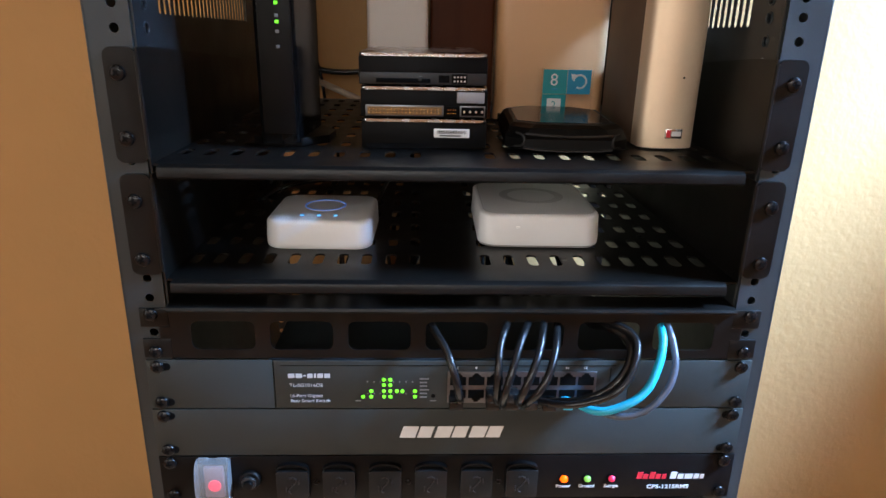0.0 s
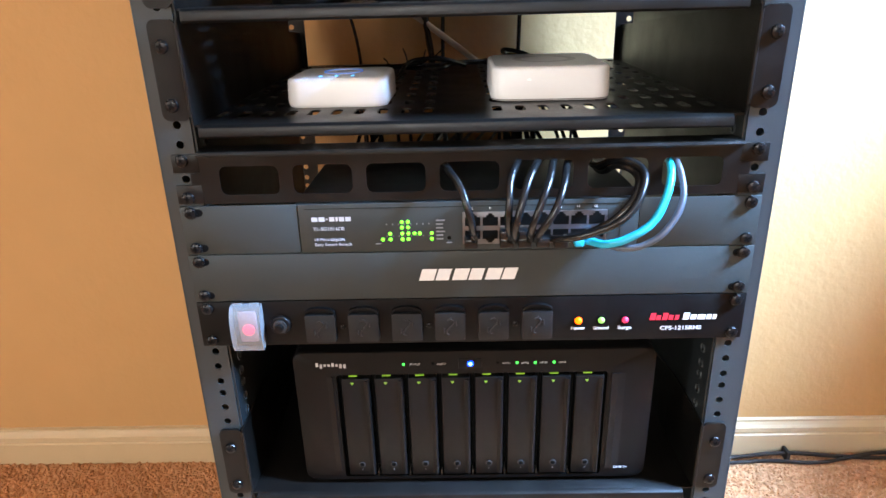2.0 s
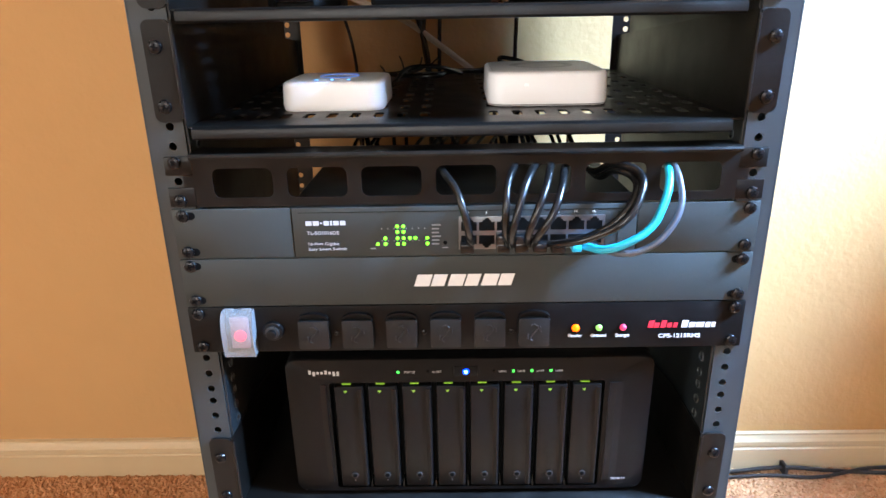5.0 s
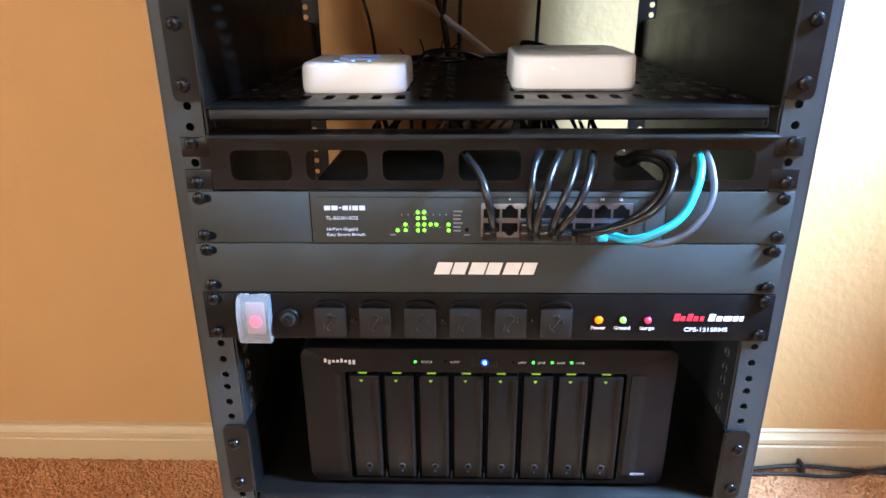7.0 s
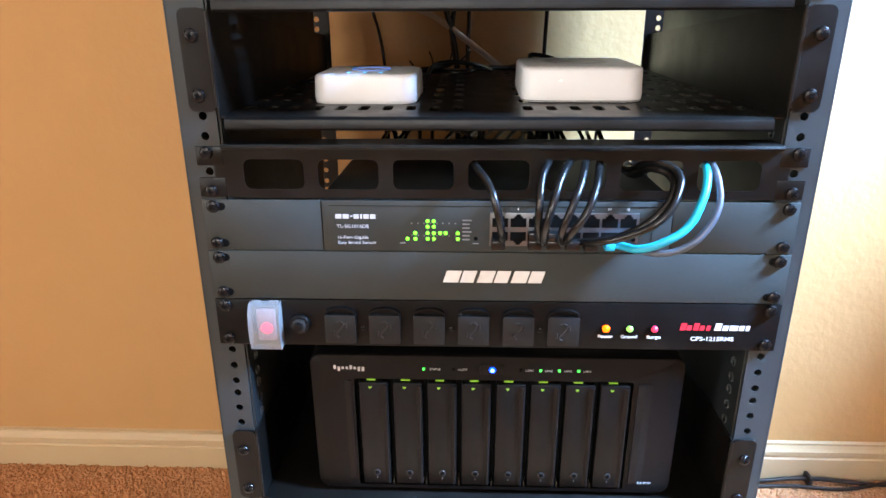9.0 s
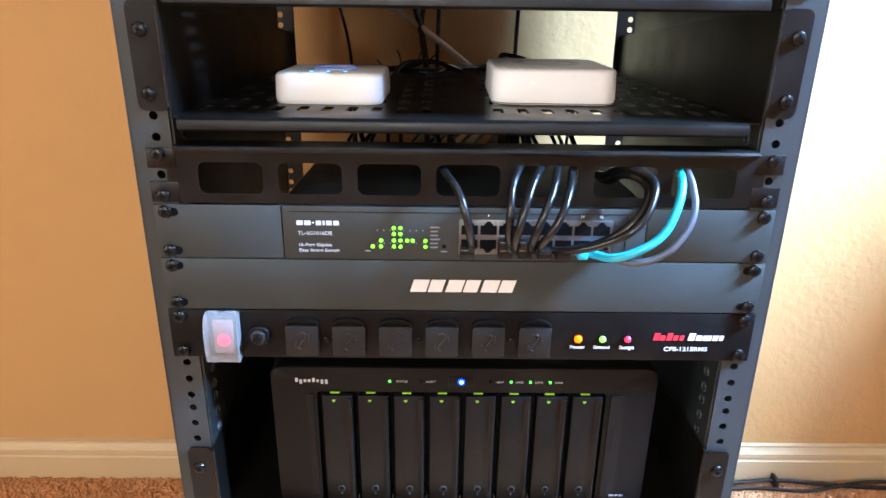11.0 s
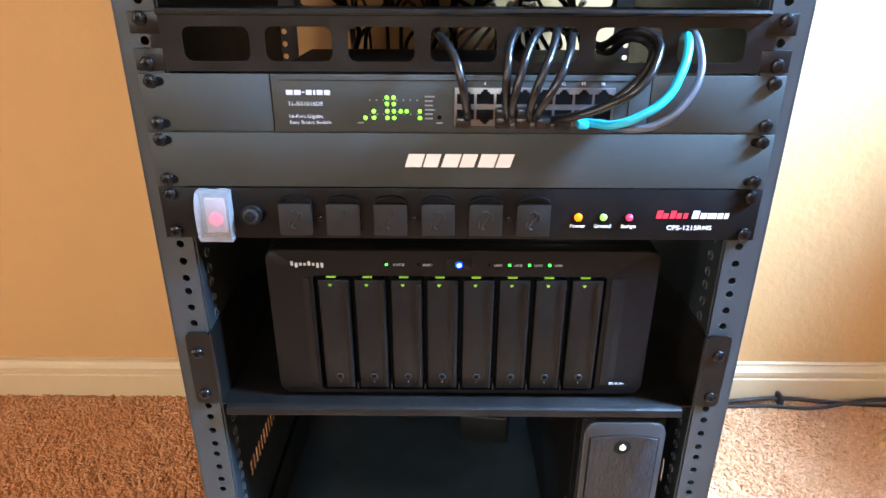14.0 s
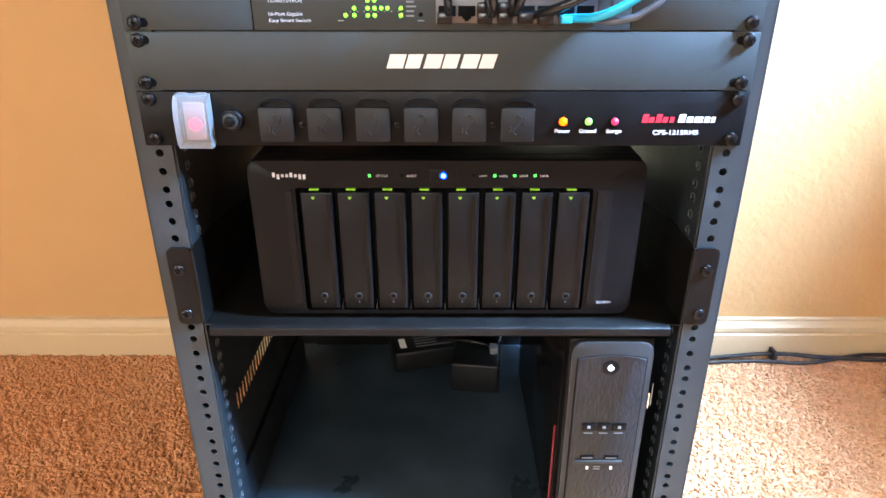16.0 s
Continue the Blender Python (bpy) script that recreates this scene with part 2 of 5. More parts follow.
def outline(w, d, r, n=6):
    """A rounded rectangle round the origin."""
    pts = []
    for k, (sx, sy) in enumerate(((1, 1), (-1, 1), (-1, -1), (1, -1))):
        for i in range(n + 1):
            a = (k + i / n) * math.pi / 2
            pts.append((sx * (w / 2 - r) + r * math.cos(a), sy * (d / 2 - r) + r * math.sin(a)))
    return pts


def loft(rings, cap=True):
    """A skin over rings of equally many points."""
    bm = bmesh.new()
    rows = [[bm.verts.new(p) for p in ring] for ring in rings]
    n = len(rows[0])
    for a, b in zip(rows, rows[1:]):
        for i in range(n):
            bm.faces.new((a[i], a[(i + 1) % n], b[(i + 1) % n], b[i]))
    if cap:
        bm.faces.new(rows[0][::-1])
        bm.faces.new(rows[-1])
    return bm


def prism(pts, put, t, bevel=0.0):
    """A flat outline pts (u, v) of thickness t, put in space by put(u, v, w)."""
    bm = loft([[put(u, v, 0) for u, v in pts], [put(u, v, t) for u, v in pts]])
    if bevel:
        bmesh.ops.bevel(bm, geom=[e for e in bm.edges], offset=bevel, segments=2, affect="EDGES", profile=0.5)
    return bm


def perforated(us, vs, holes, put, t):
    """A plate over the grid of breaks us, vs; holes maps a cell (i, j) to (cu, cv, half width, half height, radius)."""
    bm = bmesh.new()
    n = 3
    front, rear = {}, {}

    def corner(store, i, j, w):
        if (i, j) not in store:
            store[i, j] = bm.verts.new(put(us[i], vs[j], w))
        return store[i, j]

    for i in range(len(us) - 1):
        for j in range(len(vs) - 1):
            ring = ((i + 1, j + 1), (i, j + 1), (i, j), (i + 1, j))
            skins = []
            for store, w in ((front, 0), (rear, t)):
                c = [corner(store, a, b, w) for a, b in ring]
                if (i, j) not in holes:
                    bm.faces.new(c)
                    continue
                cu, cv, hw, hh, r = holes[i, j]
                pts = [bm.verts.new(put(cu + u, cv + v, w)) for u, v in outline(2 * hw, 2 * hh, r, n)]
                for k in range(4):
                    q = pts[k * (n + 1):(k + 1) * (n + 1)]
                    for a, b in zip(q, q[1:]):
                        bm.faces.new((c[k], b, a))
                    nxt = pts[((k + 1) % 4) * (n + 1)]
                    bm.faces.new((c[k], c[(k + 1) % 4], nxt, q[-1]))
                skins.append(pts)
            if skins:
                a, b = skins
                for k in range(len(a)):
                    bm.faces.new((a[k], a[(k + 1) % len(a)], b[(k + 1) % len(a)], b[k]))
    nu, nv = len(us) - 1, len(vs) - 1
    for i in range(nu):
        for j in (0, nv):
            bm.faces.new((corner(front, i, j, 0), corner(front, i + 1, j, 0), corner(rear, i + 1, j, t), corner(rear, i, j, t)))
    for j in range(nv):
        for i in (0, nu):
            bm.faces.new((corner(front, i, j, 0), corner(front, i, j + 1, 0), corner(rear, i, j + 1, t), corner(rear, i, j, t)))
    return bm


def tube(points, r, res=4, cyclic=False):
    """A smooth cable through points, as a mesh."""
    cu = bpy.data.curves.new("tube", "CURVE")
    cu.dimensions, cu.bevel_depth, cu.bevel_resolution, cu.resolution_u, cu.use_fill_caps = "3D", r, res, 10, True
    sp = cu.splines.new("BEZIER")
    sp.bezier_points.add(len(points) - 1)
    for b, p in zip(sp.bezier_points, points):
        b.co, b.handle_left_type, b.handle_right_type = p, "AUTO", "AUTO"
    sp.use_cyclic_u = cyclic
    ob = bpy.data.objects.new("tube", cu)
    me = bpy.data.meshes.new_from_object(ob)
    bpy.data.objects.remove(ob)
    bpy.data.curves.remove(cu)
    me.shade_smooth()
    return me


def cable(name, points, r, material, label, category="cable", group=""):
    me = tube(points, r)
    me.name = name
    me.materials.clear()
    me.materials.append(material)
    return tagged(new(name, me), label, category, group)


def words(body, x, y, z, size, material, parent, width=None, bold=0.0, name="lettering", slant=0.0):
    """Lettering that faces the front, its left end at x and its base line at z; width fits its length."""
    cu = bpy.data.curves.new("words", "FONT")
    cu.body, cu.size, cu.extrude, cu.offset, cu.shear = body, size, 0.00015, bold, slant
    ob = bpy.data.objects.new("words", cu)
    me = bpy.data.meshes.new_from_object(ob)
    bpy.data.objects.remove(ob)
    bpy.data.curves.remove(cu)
    xs = [v.co.x for v in me.vertices]
    k = width / (max(xs) - min(xs)) if width else 1
    for v in me.vertices:
        v.co = Vector((x + (v.co.x - min(xs)) * k, y - v.co.z, z + v.co.y))
    me.materials.clear()
    me.materials.append(material)
    return part(name, me, material, parent)


def bar(x0, x1, z0, z1, y, material, parent, name="print_bar", lean=0.0):
    """A flat printed bar on a front face."""
    k = lean * (z1 - z0)
    bm = loft([[(x0, y, z0), (x1, y, z0), (x1 + k, y, z1), (x0 + k, y, z1)], [(x0, y + 0.0004, z0), (x1, y + 0.0004, z0), (x1 + k, y + 0.0004, z1), (x0 + k, y + 0.0004, z1)]])
    return part(name, bm, material, parent, smooth=False)


XZ = lambda u, v, w: (u, w, v)
XY = lambda u, v, w: (u, v, -w)
U = 0.04445
BASE = 0.505          # underside of the power unit, which the hole grid counts from
HX = 0.23255          # half the spacing of the rail holes
DEEP = 0.41


def screw_mesh():
    """A pan head with a cross recess, facing the front."""
    rings = []
    for r, y in ((0.0052, 0), (0.0054, -0.0008), (0.0048, -0.0021), (0.0034, -0.0029), (0.0018, -0.0031)):
        rings.append([(r * math.cos(a * math.pi / 9), y, r * math.sin(a * math.pi / 9)) for a in range(18)])
    bm = loft(rings)
    me = mesh_of(bm, "screw", SCREW, True)
    cut = bmesh.new()
    cut.from_mesh(me)
    for a in (0.4, 0.4 + math.pi / 2):
        c, s = math.cos(a), math.sin(a)
        n0 = len(cut.verts)
        box(-0.0026, 0.0026, -0.0034, -0.0026, -0.00055, 0.00055, bm=cut)
        cut.verts.ensure_lookup_table()
        for v in cut.verts[n0:]:
            v.co.x, v.co.z = v.co.x * c - v.co.z * s, v.co.x * s + v.co.z * c
    cut.to_mesh(me)
    cut.free()
    me.materials.append(VOID)
    for p in me.polygons:
        if p.index >= len(me.polygons) - 12:
            p.material_index = 1
    return me


SCREW_ME = screw_mesh()


def screws(parent, zs, y=-0.003, xs=(-HX, HX)):
    for x in xs:
        for z in zs:
            part("screw", SCREW_ME, None, parent, m=pose(x, y, z, 0, random.uniform(0, 90), 0))


def hole(u, k):
    """Height of hole k (0 low, 1 middle, 2 high) in rack unit u above BASE."""
    return BASE + u * U + (0.00635, 0.022225, 0.0381)[k]

# ---- the room ----
WALL_Y, X0, X1, Y0, TOP = 0.475, -2.8, 1.06, -3.2, 2.44
setting("floor", box(X0, X1, Y0, WALL_Y, -0.1, 0.0), CARPET)
setting("wall_north", box(X0 - 0.1, X1 + 0.1, WALL_Y, WALL_Y + 0.1, -0.1, TOP), WALLPAINT)
setting("ceiling", box(X0 - 0.1, X1 + 0.1, Y0 - 0.1, WALL_Y + 0.1, TOP, TOP + 0.1), CEILPAINT)


def window_wall(name, us, vs, put, t):
    bm = perforated(us, vs, {(1, 1): ((us[1] + us[2]) / 2, (vs[1] + vs[2]) / 2, (us[2] - us[1]) / 2 - 0.01, (vs[2] - vs[1]) / 2 - 0.01, 0.005)}, put, t)
    return setting(name, bm, WALLPAINT)


window_wall("wall_east", (Y0, -0.5, 0.37, WALL_Y), (-0.1, 1.13, 1.7, TOP), lambda u, v, w: (X1 + w, u, v), 0.1)
# the openings in these two unseen walls only serve the added fill lamps
window_wall("wall_south", (X0 - 0.1, -1.05, 0.35, X1 + 0.1), (-0.1, 1.13, 2.11, TOP), lambda u, v, w: (u, Y0 - w, v), 0.1)
window_wall("wall_west", (Y0, -3.15, -1.56, WALL_Y), (-0.1, 0.1, 2.14, TOP), lambda u, v, w: (X0 - w, u, v), 0.1)


def window_unit(name, m, w, h):
    ob = thing(name, m, "unseen white framed window with a clear pane", "window", kind="structure")
    for n, b in (("window_frame", box(-w / 2, w / 2, -0.03, 0.03, -h / 2, -h / 2 + 0.05, 0.004)), ("window_frame", box(-w / 2, w / 2, -0.03, 0.03, h / 2 - 0.05, h / 2, 0.004)),
                 ("window_frame", box(-w / 2, -w / 2 + 0.05, -0.03, 0.03, -h / 2 + 0.05, h / 2 - 0.05, 0.004)), ("window_frame", box(w / 2 - 0.05, w / 2, -0.03, 0.03, -h / 2 + 0.05, h / 2 - 0.05, 0.004))):
        part(n, b, TRIMPAINT, ob)
    pane = part("pane", box(-w / 2 + 0.05, w / 2 - 0.05, -0.003, 0.003, -h / 2 + 0.05, h / 2 - 0.05), GLASS, ob)
    pane.visible_shadow = False
    return ob


# all out of view; the west and south windows are added to house fill lamps
window_unit("window_1", pose(X1 + 0.06, -0.065, 1.415, 0, 0, 90), 0.85, 0.55)
window_unit("added_window_2", pose(X0 - 0.06, -2.355, 1.12, 0, 0, 90), 1.57, 2.02)
window_unit("added_window_3", pose(-0.35, Y0 - 0.06, 1.62), 1.38, 0.96)

# the moulded skirting along the wall
prof = ((0, 0), (-0.014, 0), (-0.014, 0.048), (-0.0115, 0.051), (-0.0115, 0.0535), (-0.013, 0.056), (-0.0125, 0.064), (-0.009, 0.069), (-0.006, 0.0745), (-0.006, 0.079), (0, 0.081))
prof = [(y, z * 0.91) for y, z in prof]
setting("baseboard", loft([[(x, WALL_Y + y, z) for y, z in prof] for x in (X0, X1)]), TRIMPAINT)
setting("baseboard", loft([[(X1 + y, x, z) for y, z in prof] for x in (Y0, WALL_Y - 0.014)]), TRIMPAINT)


def carpet_tufts():
    """Short twisted tufts over the stretches of carpet beside the rack."""
    rng = np.random.default_rng(4)
    verts, faces = [], []
    for x0, x1, y0, y1, n in ((-1.15, -0.27, -0.12, 0.46, 26000), (0.27, 1.2, -0.12, 0.46, 26000)):
        for x, y, a, s, lean in zip(rng.uniform(x0, x1, n), rng.uniform(y0, y1, n), rng.uniform(0, 6.28, n), rng.uniform(0.7, 1.3, n), rng.uniform(-1, 1, n)):
            b = len(verts)
            w, h, c, q = 0.0033 * s, 0.0036 * s, math.cos(a), math.sin(a)
            for u, v, z, k in ((-1, -0.6, -0.002, 0), (1, -0.6, -0.002, 0), (0, 1, -0.002, 0), (-0.8, -0.5, h * 0.6, 0.5), (0.8, -0.5, h * 0.6, 0.5), (0, 0.8, h * 0.6, 0.5), (0, 0, h, 1)):
                verts.append((x + w * (u * c - v * q) + k * lean * 0.006, y + w * (u * q + v * c) + k * 0.005 * math.sin(a * 3), z))
            for f in ((0, 1, 4, 3), (1, 2, 5, 4), (2, 0, 3, 5), (3, 4, 6), (4, 5, 6), (5, 3, 6)):
                faces.append([b + i for i in f])
    me = bpy.data.meshes.new("carpet_pile")
    me.from_pydata(verts, [], faces)
    me.materials.append(CARPET)
    me.shade_smooth()
    return tagged(new("carpet_pile", me), "brown and beige cut carpet pile", "carpet", kind="stuff")


carpet_tufts()


# ---- the rack ----
rack = thing("equipment_rack", pose(0, 0, 0), "charcoal painted steel equipment rack with perforated rails", "rack")
Z_LOW, Z_HIGH = 0.06, 1.06
zs_u = list(range(-10, 13))


def rail(sx, front):
    holes, vs = {}, [Z_LOW]
    cells = []
    for u in zs_u:
        for k in range(3):
            z = hole(u, k)
            if Z_LOW + 0.012 < z < Z_HIGH - 0.012:
                cells.append(z)
    for a, b in zip(cells, cells[1:]):
        vs.append((a + b) / 2)
    vs.append(Z_HIGH)
    flip = -1 if sx < 0 else 1
    us = sorted((sx * 0.2215, sx * 0.251)) if front else sorted((sx * 0.211, sx * 0.251))
    r = 0.0033 if front else 0.0036
    for j, z in enumerate(cells):
        cx = sx * (HX if front else 0.2285)
        holes[0, j] = (cx, z, r, r, r * 0.98)
    y = 0.0 if front else DEEP - 0.002
    bm = perforated(us, vs, holes, lambda u, v, w: (u, y + w, v), 0.002)
    part("front_rail" if front else "rear_rail", bm, RAIL if front else BLACK, rack, smooth=False)
    if front:
        # the return flange with its own row of holes, set back behind the mounting flange
        us2 = [0.002, 0.045]
        holes2 = {(0, j): (0.020, z, 0.0033, 0.0033, 0.0032) for j, z in enumerate(cells)}
        x = sx * 0.2195
        bm = perforated(us2, vs, holes2, lambda u, v, w: (x + sx * w, u, v), 0.0015)
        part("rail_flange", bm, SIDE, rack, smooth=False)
        rim = [[(x - sx * a, 0.020 + q * math.cos(k * math.pi / 7), q * math.sin(k * math.pi / 7)) for k in range(14)] for q, a in ((0.0047, 0.0), (0.0046, 0.0007), (0.0038, 0.001), (0.0033, 0.0002))]
        rim_me = mesh_of(loft(rim, False), "hole_rim", RAIL, True)
        for z in cells:
            part("hole_rim", rim_me, None, rack, m=pose(0, 0, z))
        part("rail_edge", box(*sorted((sx * 0.2495, sx * 0.2525)), 0.0, 0.11, Z_LOW, Z_HIGH, 0.001), RAIL, rack)


for sx in (-1, 1):
    rail(sx, True)
    rail(sx, False)
    # side panel with three stacks of upright slits
    bands = ((0.199, 0.22), (0.893, 0.94))
    vs = [Z_LOW, 0.197, 0.222, 0.891, 0.942, Z_HIGH]
    us = [0.045] + [0.05 + 0.0103 * i for i in range(26)] + [0.362]
    holes = {}
    for i in range(1, 26):
        for j, (z0, z1) in ((1, bands[0]), (3, bands[1])):
            holes[i, j] = ((us[i] + us[i + 1]) / 2, (z0 + z1) / 2, 0.0026, (z1 - z0) / 2, 0.0025)
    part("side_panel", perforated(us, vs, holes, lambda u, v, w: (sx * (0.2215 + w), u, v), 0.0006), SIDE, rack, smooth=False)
    # added strip that keeps window light off the wall behind the top shelf
    part("added_light_blocker", box(*sorted((sx * 0.2212, sx * 0.2222)), 0.3625, DEEP - 0.0025, 0.8, Z_HIGH), BLACK, rack)
    part("seam_strip", box(*sorted((sx * 0.2185, sx * 0.2212)), 0.046, 0.36, 0.128, 0.132), VOID, rack)
part("top_cover", box(-0.252, 0.252, 0, DEEP, Z_HIGH, Z_HIGH + 0.03, 0.002), RAIL, rack)
part("base_plate", box(-0.252, 0.252, 0.0, DEEP, 0.045, 0.06, 0.002), BASESTEEL, rack)
part("lower_back", box(-0.21, 0.21, DEEP - 0.006, DEEP - 0.004, Z_LOW, 0.36, 0.0004), BLACK, rack)
for x in (-0.2, 0.2):
    for y in (0.06, 0.35):
        part("foot", rod(0.02, (x, y, 0), (x, y, 0.045), 18, bevel=0.002), PLASTIC, rack)

# ---- the perforated shelves ----
TILT_UP = 1.05


def shelf_frame(s):
    return pose(0, 0, s, TILT_UP)


def rack_shelf(s, ear_low, ear_high, screw_zs, slotted, label):
    """A cantilever shelf with its deck at height s at the front."""
    ob = thing("rack_shelf", shelf_frame(s), label, "shelf", "rack shelves")
    d = 0.43
    if slotted:
        cols = [-0.2105 + 0.0198 * i for i in range(10)] + [0.0265 + 0.0198 * i for i in range(10)]
        us = [-0.219] + [c - 0.0099 for c in cols[:10]] + [cols[9] + 0.0099] + [c - 0.0099 for c in cols[10:]] + [cols[-1] + 0.0099, 0.219]
        us = sorted(set(round(u, 5) for u in us if abs(u) <= 0.219))
        rows = [0.046 + 0.0445 * j for j in range(9)]
        vs = [0.0] + [r - 0.02225 for r in rows] + [rows[-1] + 0.02225, d]
        holes = {}
        for i in range(len(us) - 1):
            for j in range(1, 10):
                c = (us[i] + us[i + 1]) / 2
                if min(abs(c - q) for q in cols) < 0.001:
                    holes[i, j] = (c, rows[j - 1], 0.0043, 0.0125 if j == 1 else 0.0105, 0.0041)
        part("deck", perforated(us, vs, holes, lambda u, v, w: (u, v, -w), 0.0016), BLACK, ob, smooth=False)
    else:
        part("deck", box(-0.219, 0.219, 0, d, -0.0016, 0, 0.0004), BLACK, ob)
    # rolled front lip
    pts = [(0.002, 0.0), (-0.003, -0.0003), (-0.0052, -0.0018), (-0.006, -0.004), (-0.006, -0.0085), (-0.0045, -0.01), (-0.0025, -0.0105), (0.002, -0.0105)]
    bm = loft([[(x, y, z) for y, z in pts] for x in (-0.214, -0.2125, 0.2065, 0.2085)])
    part("front_lip", bm, BLACK, ob)
    part("rear_lip", box(-0.219, 0.219, d - 0.0016, d, -0.012, 0.0, 0.0004), BLACK, ob)
    hi = ear_high - s
    lo = ear_low - s
    for sx in (-1, 1):
        # bent ear on the rail
        w = 0.022
        cu = sx * (0.2195 + w / 2)
        flat = [(cu + sx * u, (lo + hi) / 2 + v) for u, v in outline(w, hi - lo, 0.006)]
        ear = part("mounting_ear", prism(flat, lambda u, v, w: (u, -0.0022 + w, v), 0.002), BLACK, ob)
        part("ear_bend", rod(0.0017, (sx * 0.2192, -0.0012, lo + 0.003), (sx * 0.2192, -0.0012, hi - 0.003), 10), BLACK, ob)
        # side wall that tapers to the back
        if slotted:
            side = [(-0.002, min(lo, -0.002)), (d * 0.98, -0.002), (d * 0.98, 0.045), (0.03, hi - 0.001), (-0.002, hi)]
        else:
            side = [(-0.002, lo), (d * 0.98, -0.002), (d * 0.98, 0.02), (0.08, hi), (-0.002, hi)]
        part("side_wall", prism(side, lambda u, v, w: (sx * (0.2182 + w), u, v), 0.0014), BLACK, ob, smooth=False)
    screws(ob, [z - s for z in screw_zs], -0.0022)
    return ob


S1, S2, S3 = 0.792, 0.7047, 0.337
rack_shelf(S1, 0.7925, 0.871, (hole(6, 2), hole(7, 2)), True, "black perforated steel rack shelf with high sides")
rack_shelf(S2, 0.7085, 0.785, (hole(4, 2), hole(5, 2)), True, "black perforated steel rack shelf holding two white hubs")
rack_shelf(S3, 0.338, 0.415, (hole(-4, 1), hole(-3, 1)), False, "black steel rack shelf carrying the storage unit")


def on_shelf(s, x, y, turn=0):
    return shelf_frame(s) @ pose(x, y, 0.0, 0, 0, turn)


# ---- the rack panels ----
def cable_panel(name, z, y, material, screw, label):
    ob = thing(name, pose(0, y, z), label, "cable manager", "cable managers")
    us = [-0.2195, -0.21]
    holes = {}
    for i in range(7):
        c = -0.1795 + 0.0602 * i
        us += [c - 0.0275, c + 0.0275]
    us = sorted(us + [0.21, 0.2195])
    for i in range(len(us) - 1):
        c = (us[i] + us[i + 1]) / 2
        if us[i + 1] - us[i] > 0.05:
            holes[i, 1] = (c, 0.0205, 0.0243, 0.0122, 0.0055)
    part("slotted_plate", perforated(us, [0.0012, 0.006, 0.035, 0.0405], holes, lambda u, v, w: (u, -0.0022 + w, v), 0.0018), material, ob, smooth=False)
    pts = [(-0.0022, 0.0405), (-0.0055, 0.041), (-0.007, 0.043), (-0.006, 0.045), (0.002, 0.0455), (0.02, 0.0455), (0.02, 0.044), (-0.0004, 0.0425)]
    part("top_lip", loft([[(x, a, b) for a, b in pts] for x in (-0.2195, 0.2195)]), material, ob)
    for sx in (-1, 1):
        cu = sx * 0.2305
        # ear with an open square notch between its screws
        part("mounting_ear", box(*sorted((sx * 0.2195, sx * 0.2415)), -0.0022, -0.0002, 0.0012, 0.0175, 0.0008), material, ob)
        part("mounting_ear", box(*sorted((sx * 0.2195, sx * 0.2415)), -0.0022, -0.0002, 0.0275, 0.043, 0.0008), material, ob)
        part("mounting_ear", box(*sorted((sx * 0.2195, sx * 0.2275)), -0.0022, -0.0002, 0.0175, 0.0275), material, ob)
    if screw:
        screws(ob, (0.00635, 0.0381), -0.0022)
    return ob


cable_panel("cable_manager", BASE + 3 * U, 0, BLACK, True, "black slotted cable manager panel with rolled top edge")
rear_panel = cable_panel("cable_manager", 0.656, DEEP + 0.004, BLACK, False, "black slotted cable manager panel on the rear rails")


def blank_panel():
    ob = thing("blank_panel", pose(0, 0, BASE + U), "graphite blank rack panel with a white slanted logo", "rack panel")
    part("face", box(-0.2415, 0.2415, -0.0024, -0.0002, 0.0005, U - 0.0005, 0.0005), PANEL, ob)
    # unseen lips added so the bright wall doesn't show through the panel gaps
    part("gap_stop_lip", box(-0.2185, 0.2185, -0.0002, 0.02, U - 0.0018, U + 0.0003), PANEL, ob)
    part("gap_stop_lip", box(-0.2185, 0.2185, -0.0002, 0.02, 0.0002, 0.0018), PANEL, ob)
    for sx in (-1, 1):
        for z in (0.00635, 0.0381):
            part("screw_slot", prism([(sx * (HX - 0.0025) + u, z + v) for u, v in outline(0.0125, 0.0065, 0.0032)], lambda u, v, w: (u, -0.0028 + w, v), 0.0006), VOID, ob)
    screws(ob, (0.00635, 0.0381), -0.0026)
    # the logo: six slanted solid blocks
    for i in range(6):
        a = -0.0437 + i * 0.01425
        bar(a, a + 0.0128 - 0.0014 * (i % 2), 0.0172, 0.0278, -0.0028, PRINT, ob, "logo_shape", 0.32)
    return ob


blank_panel()


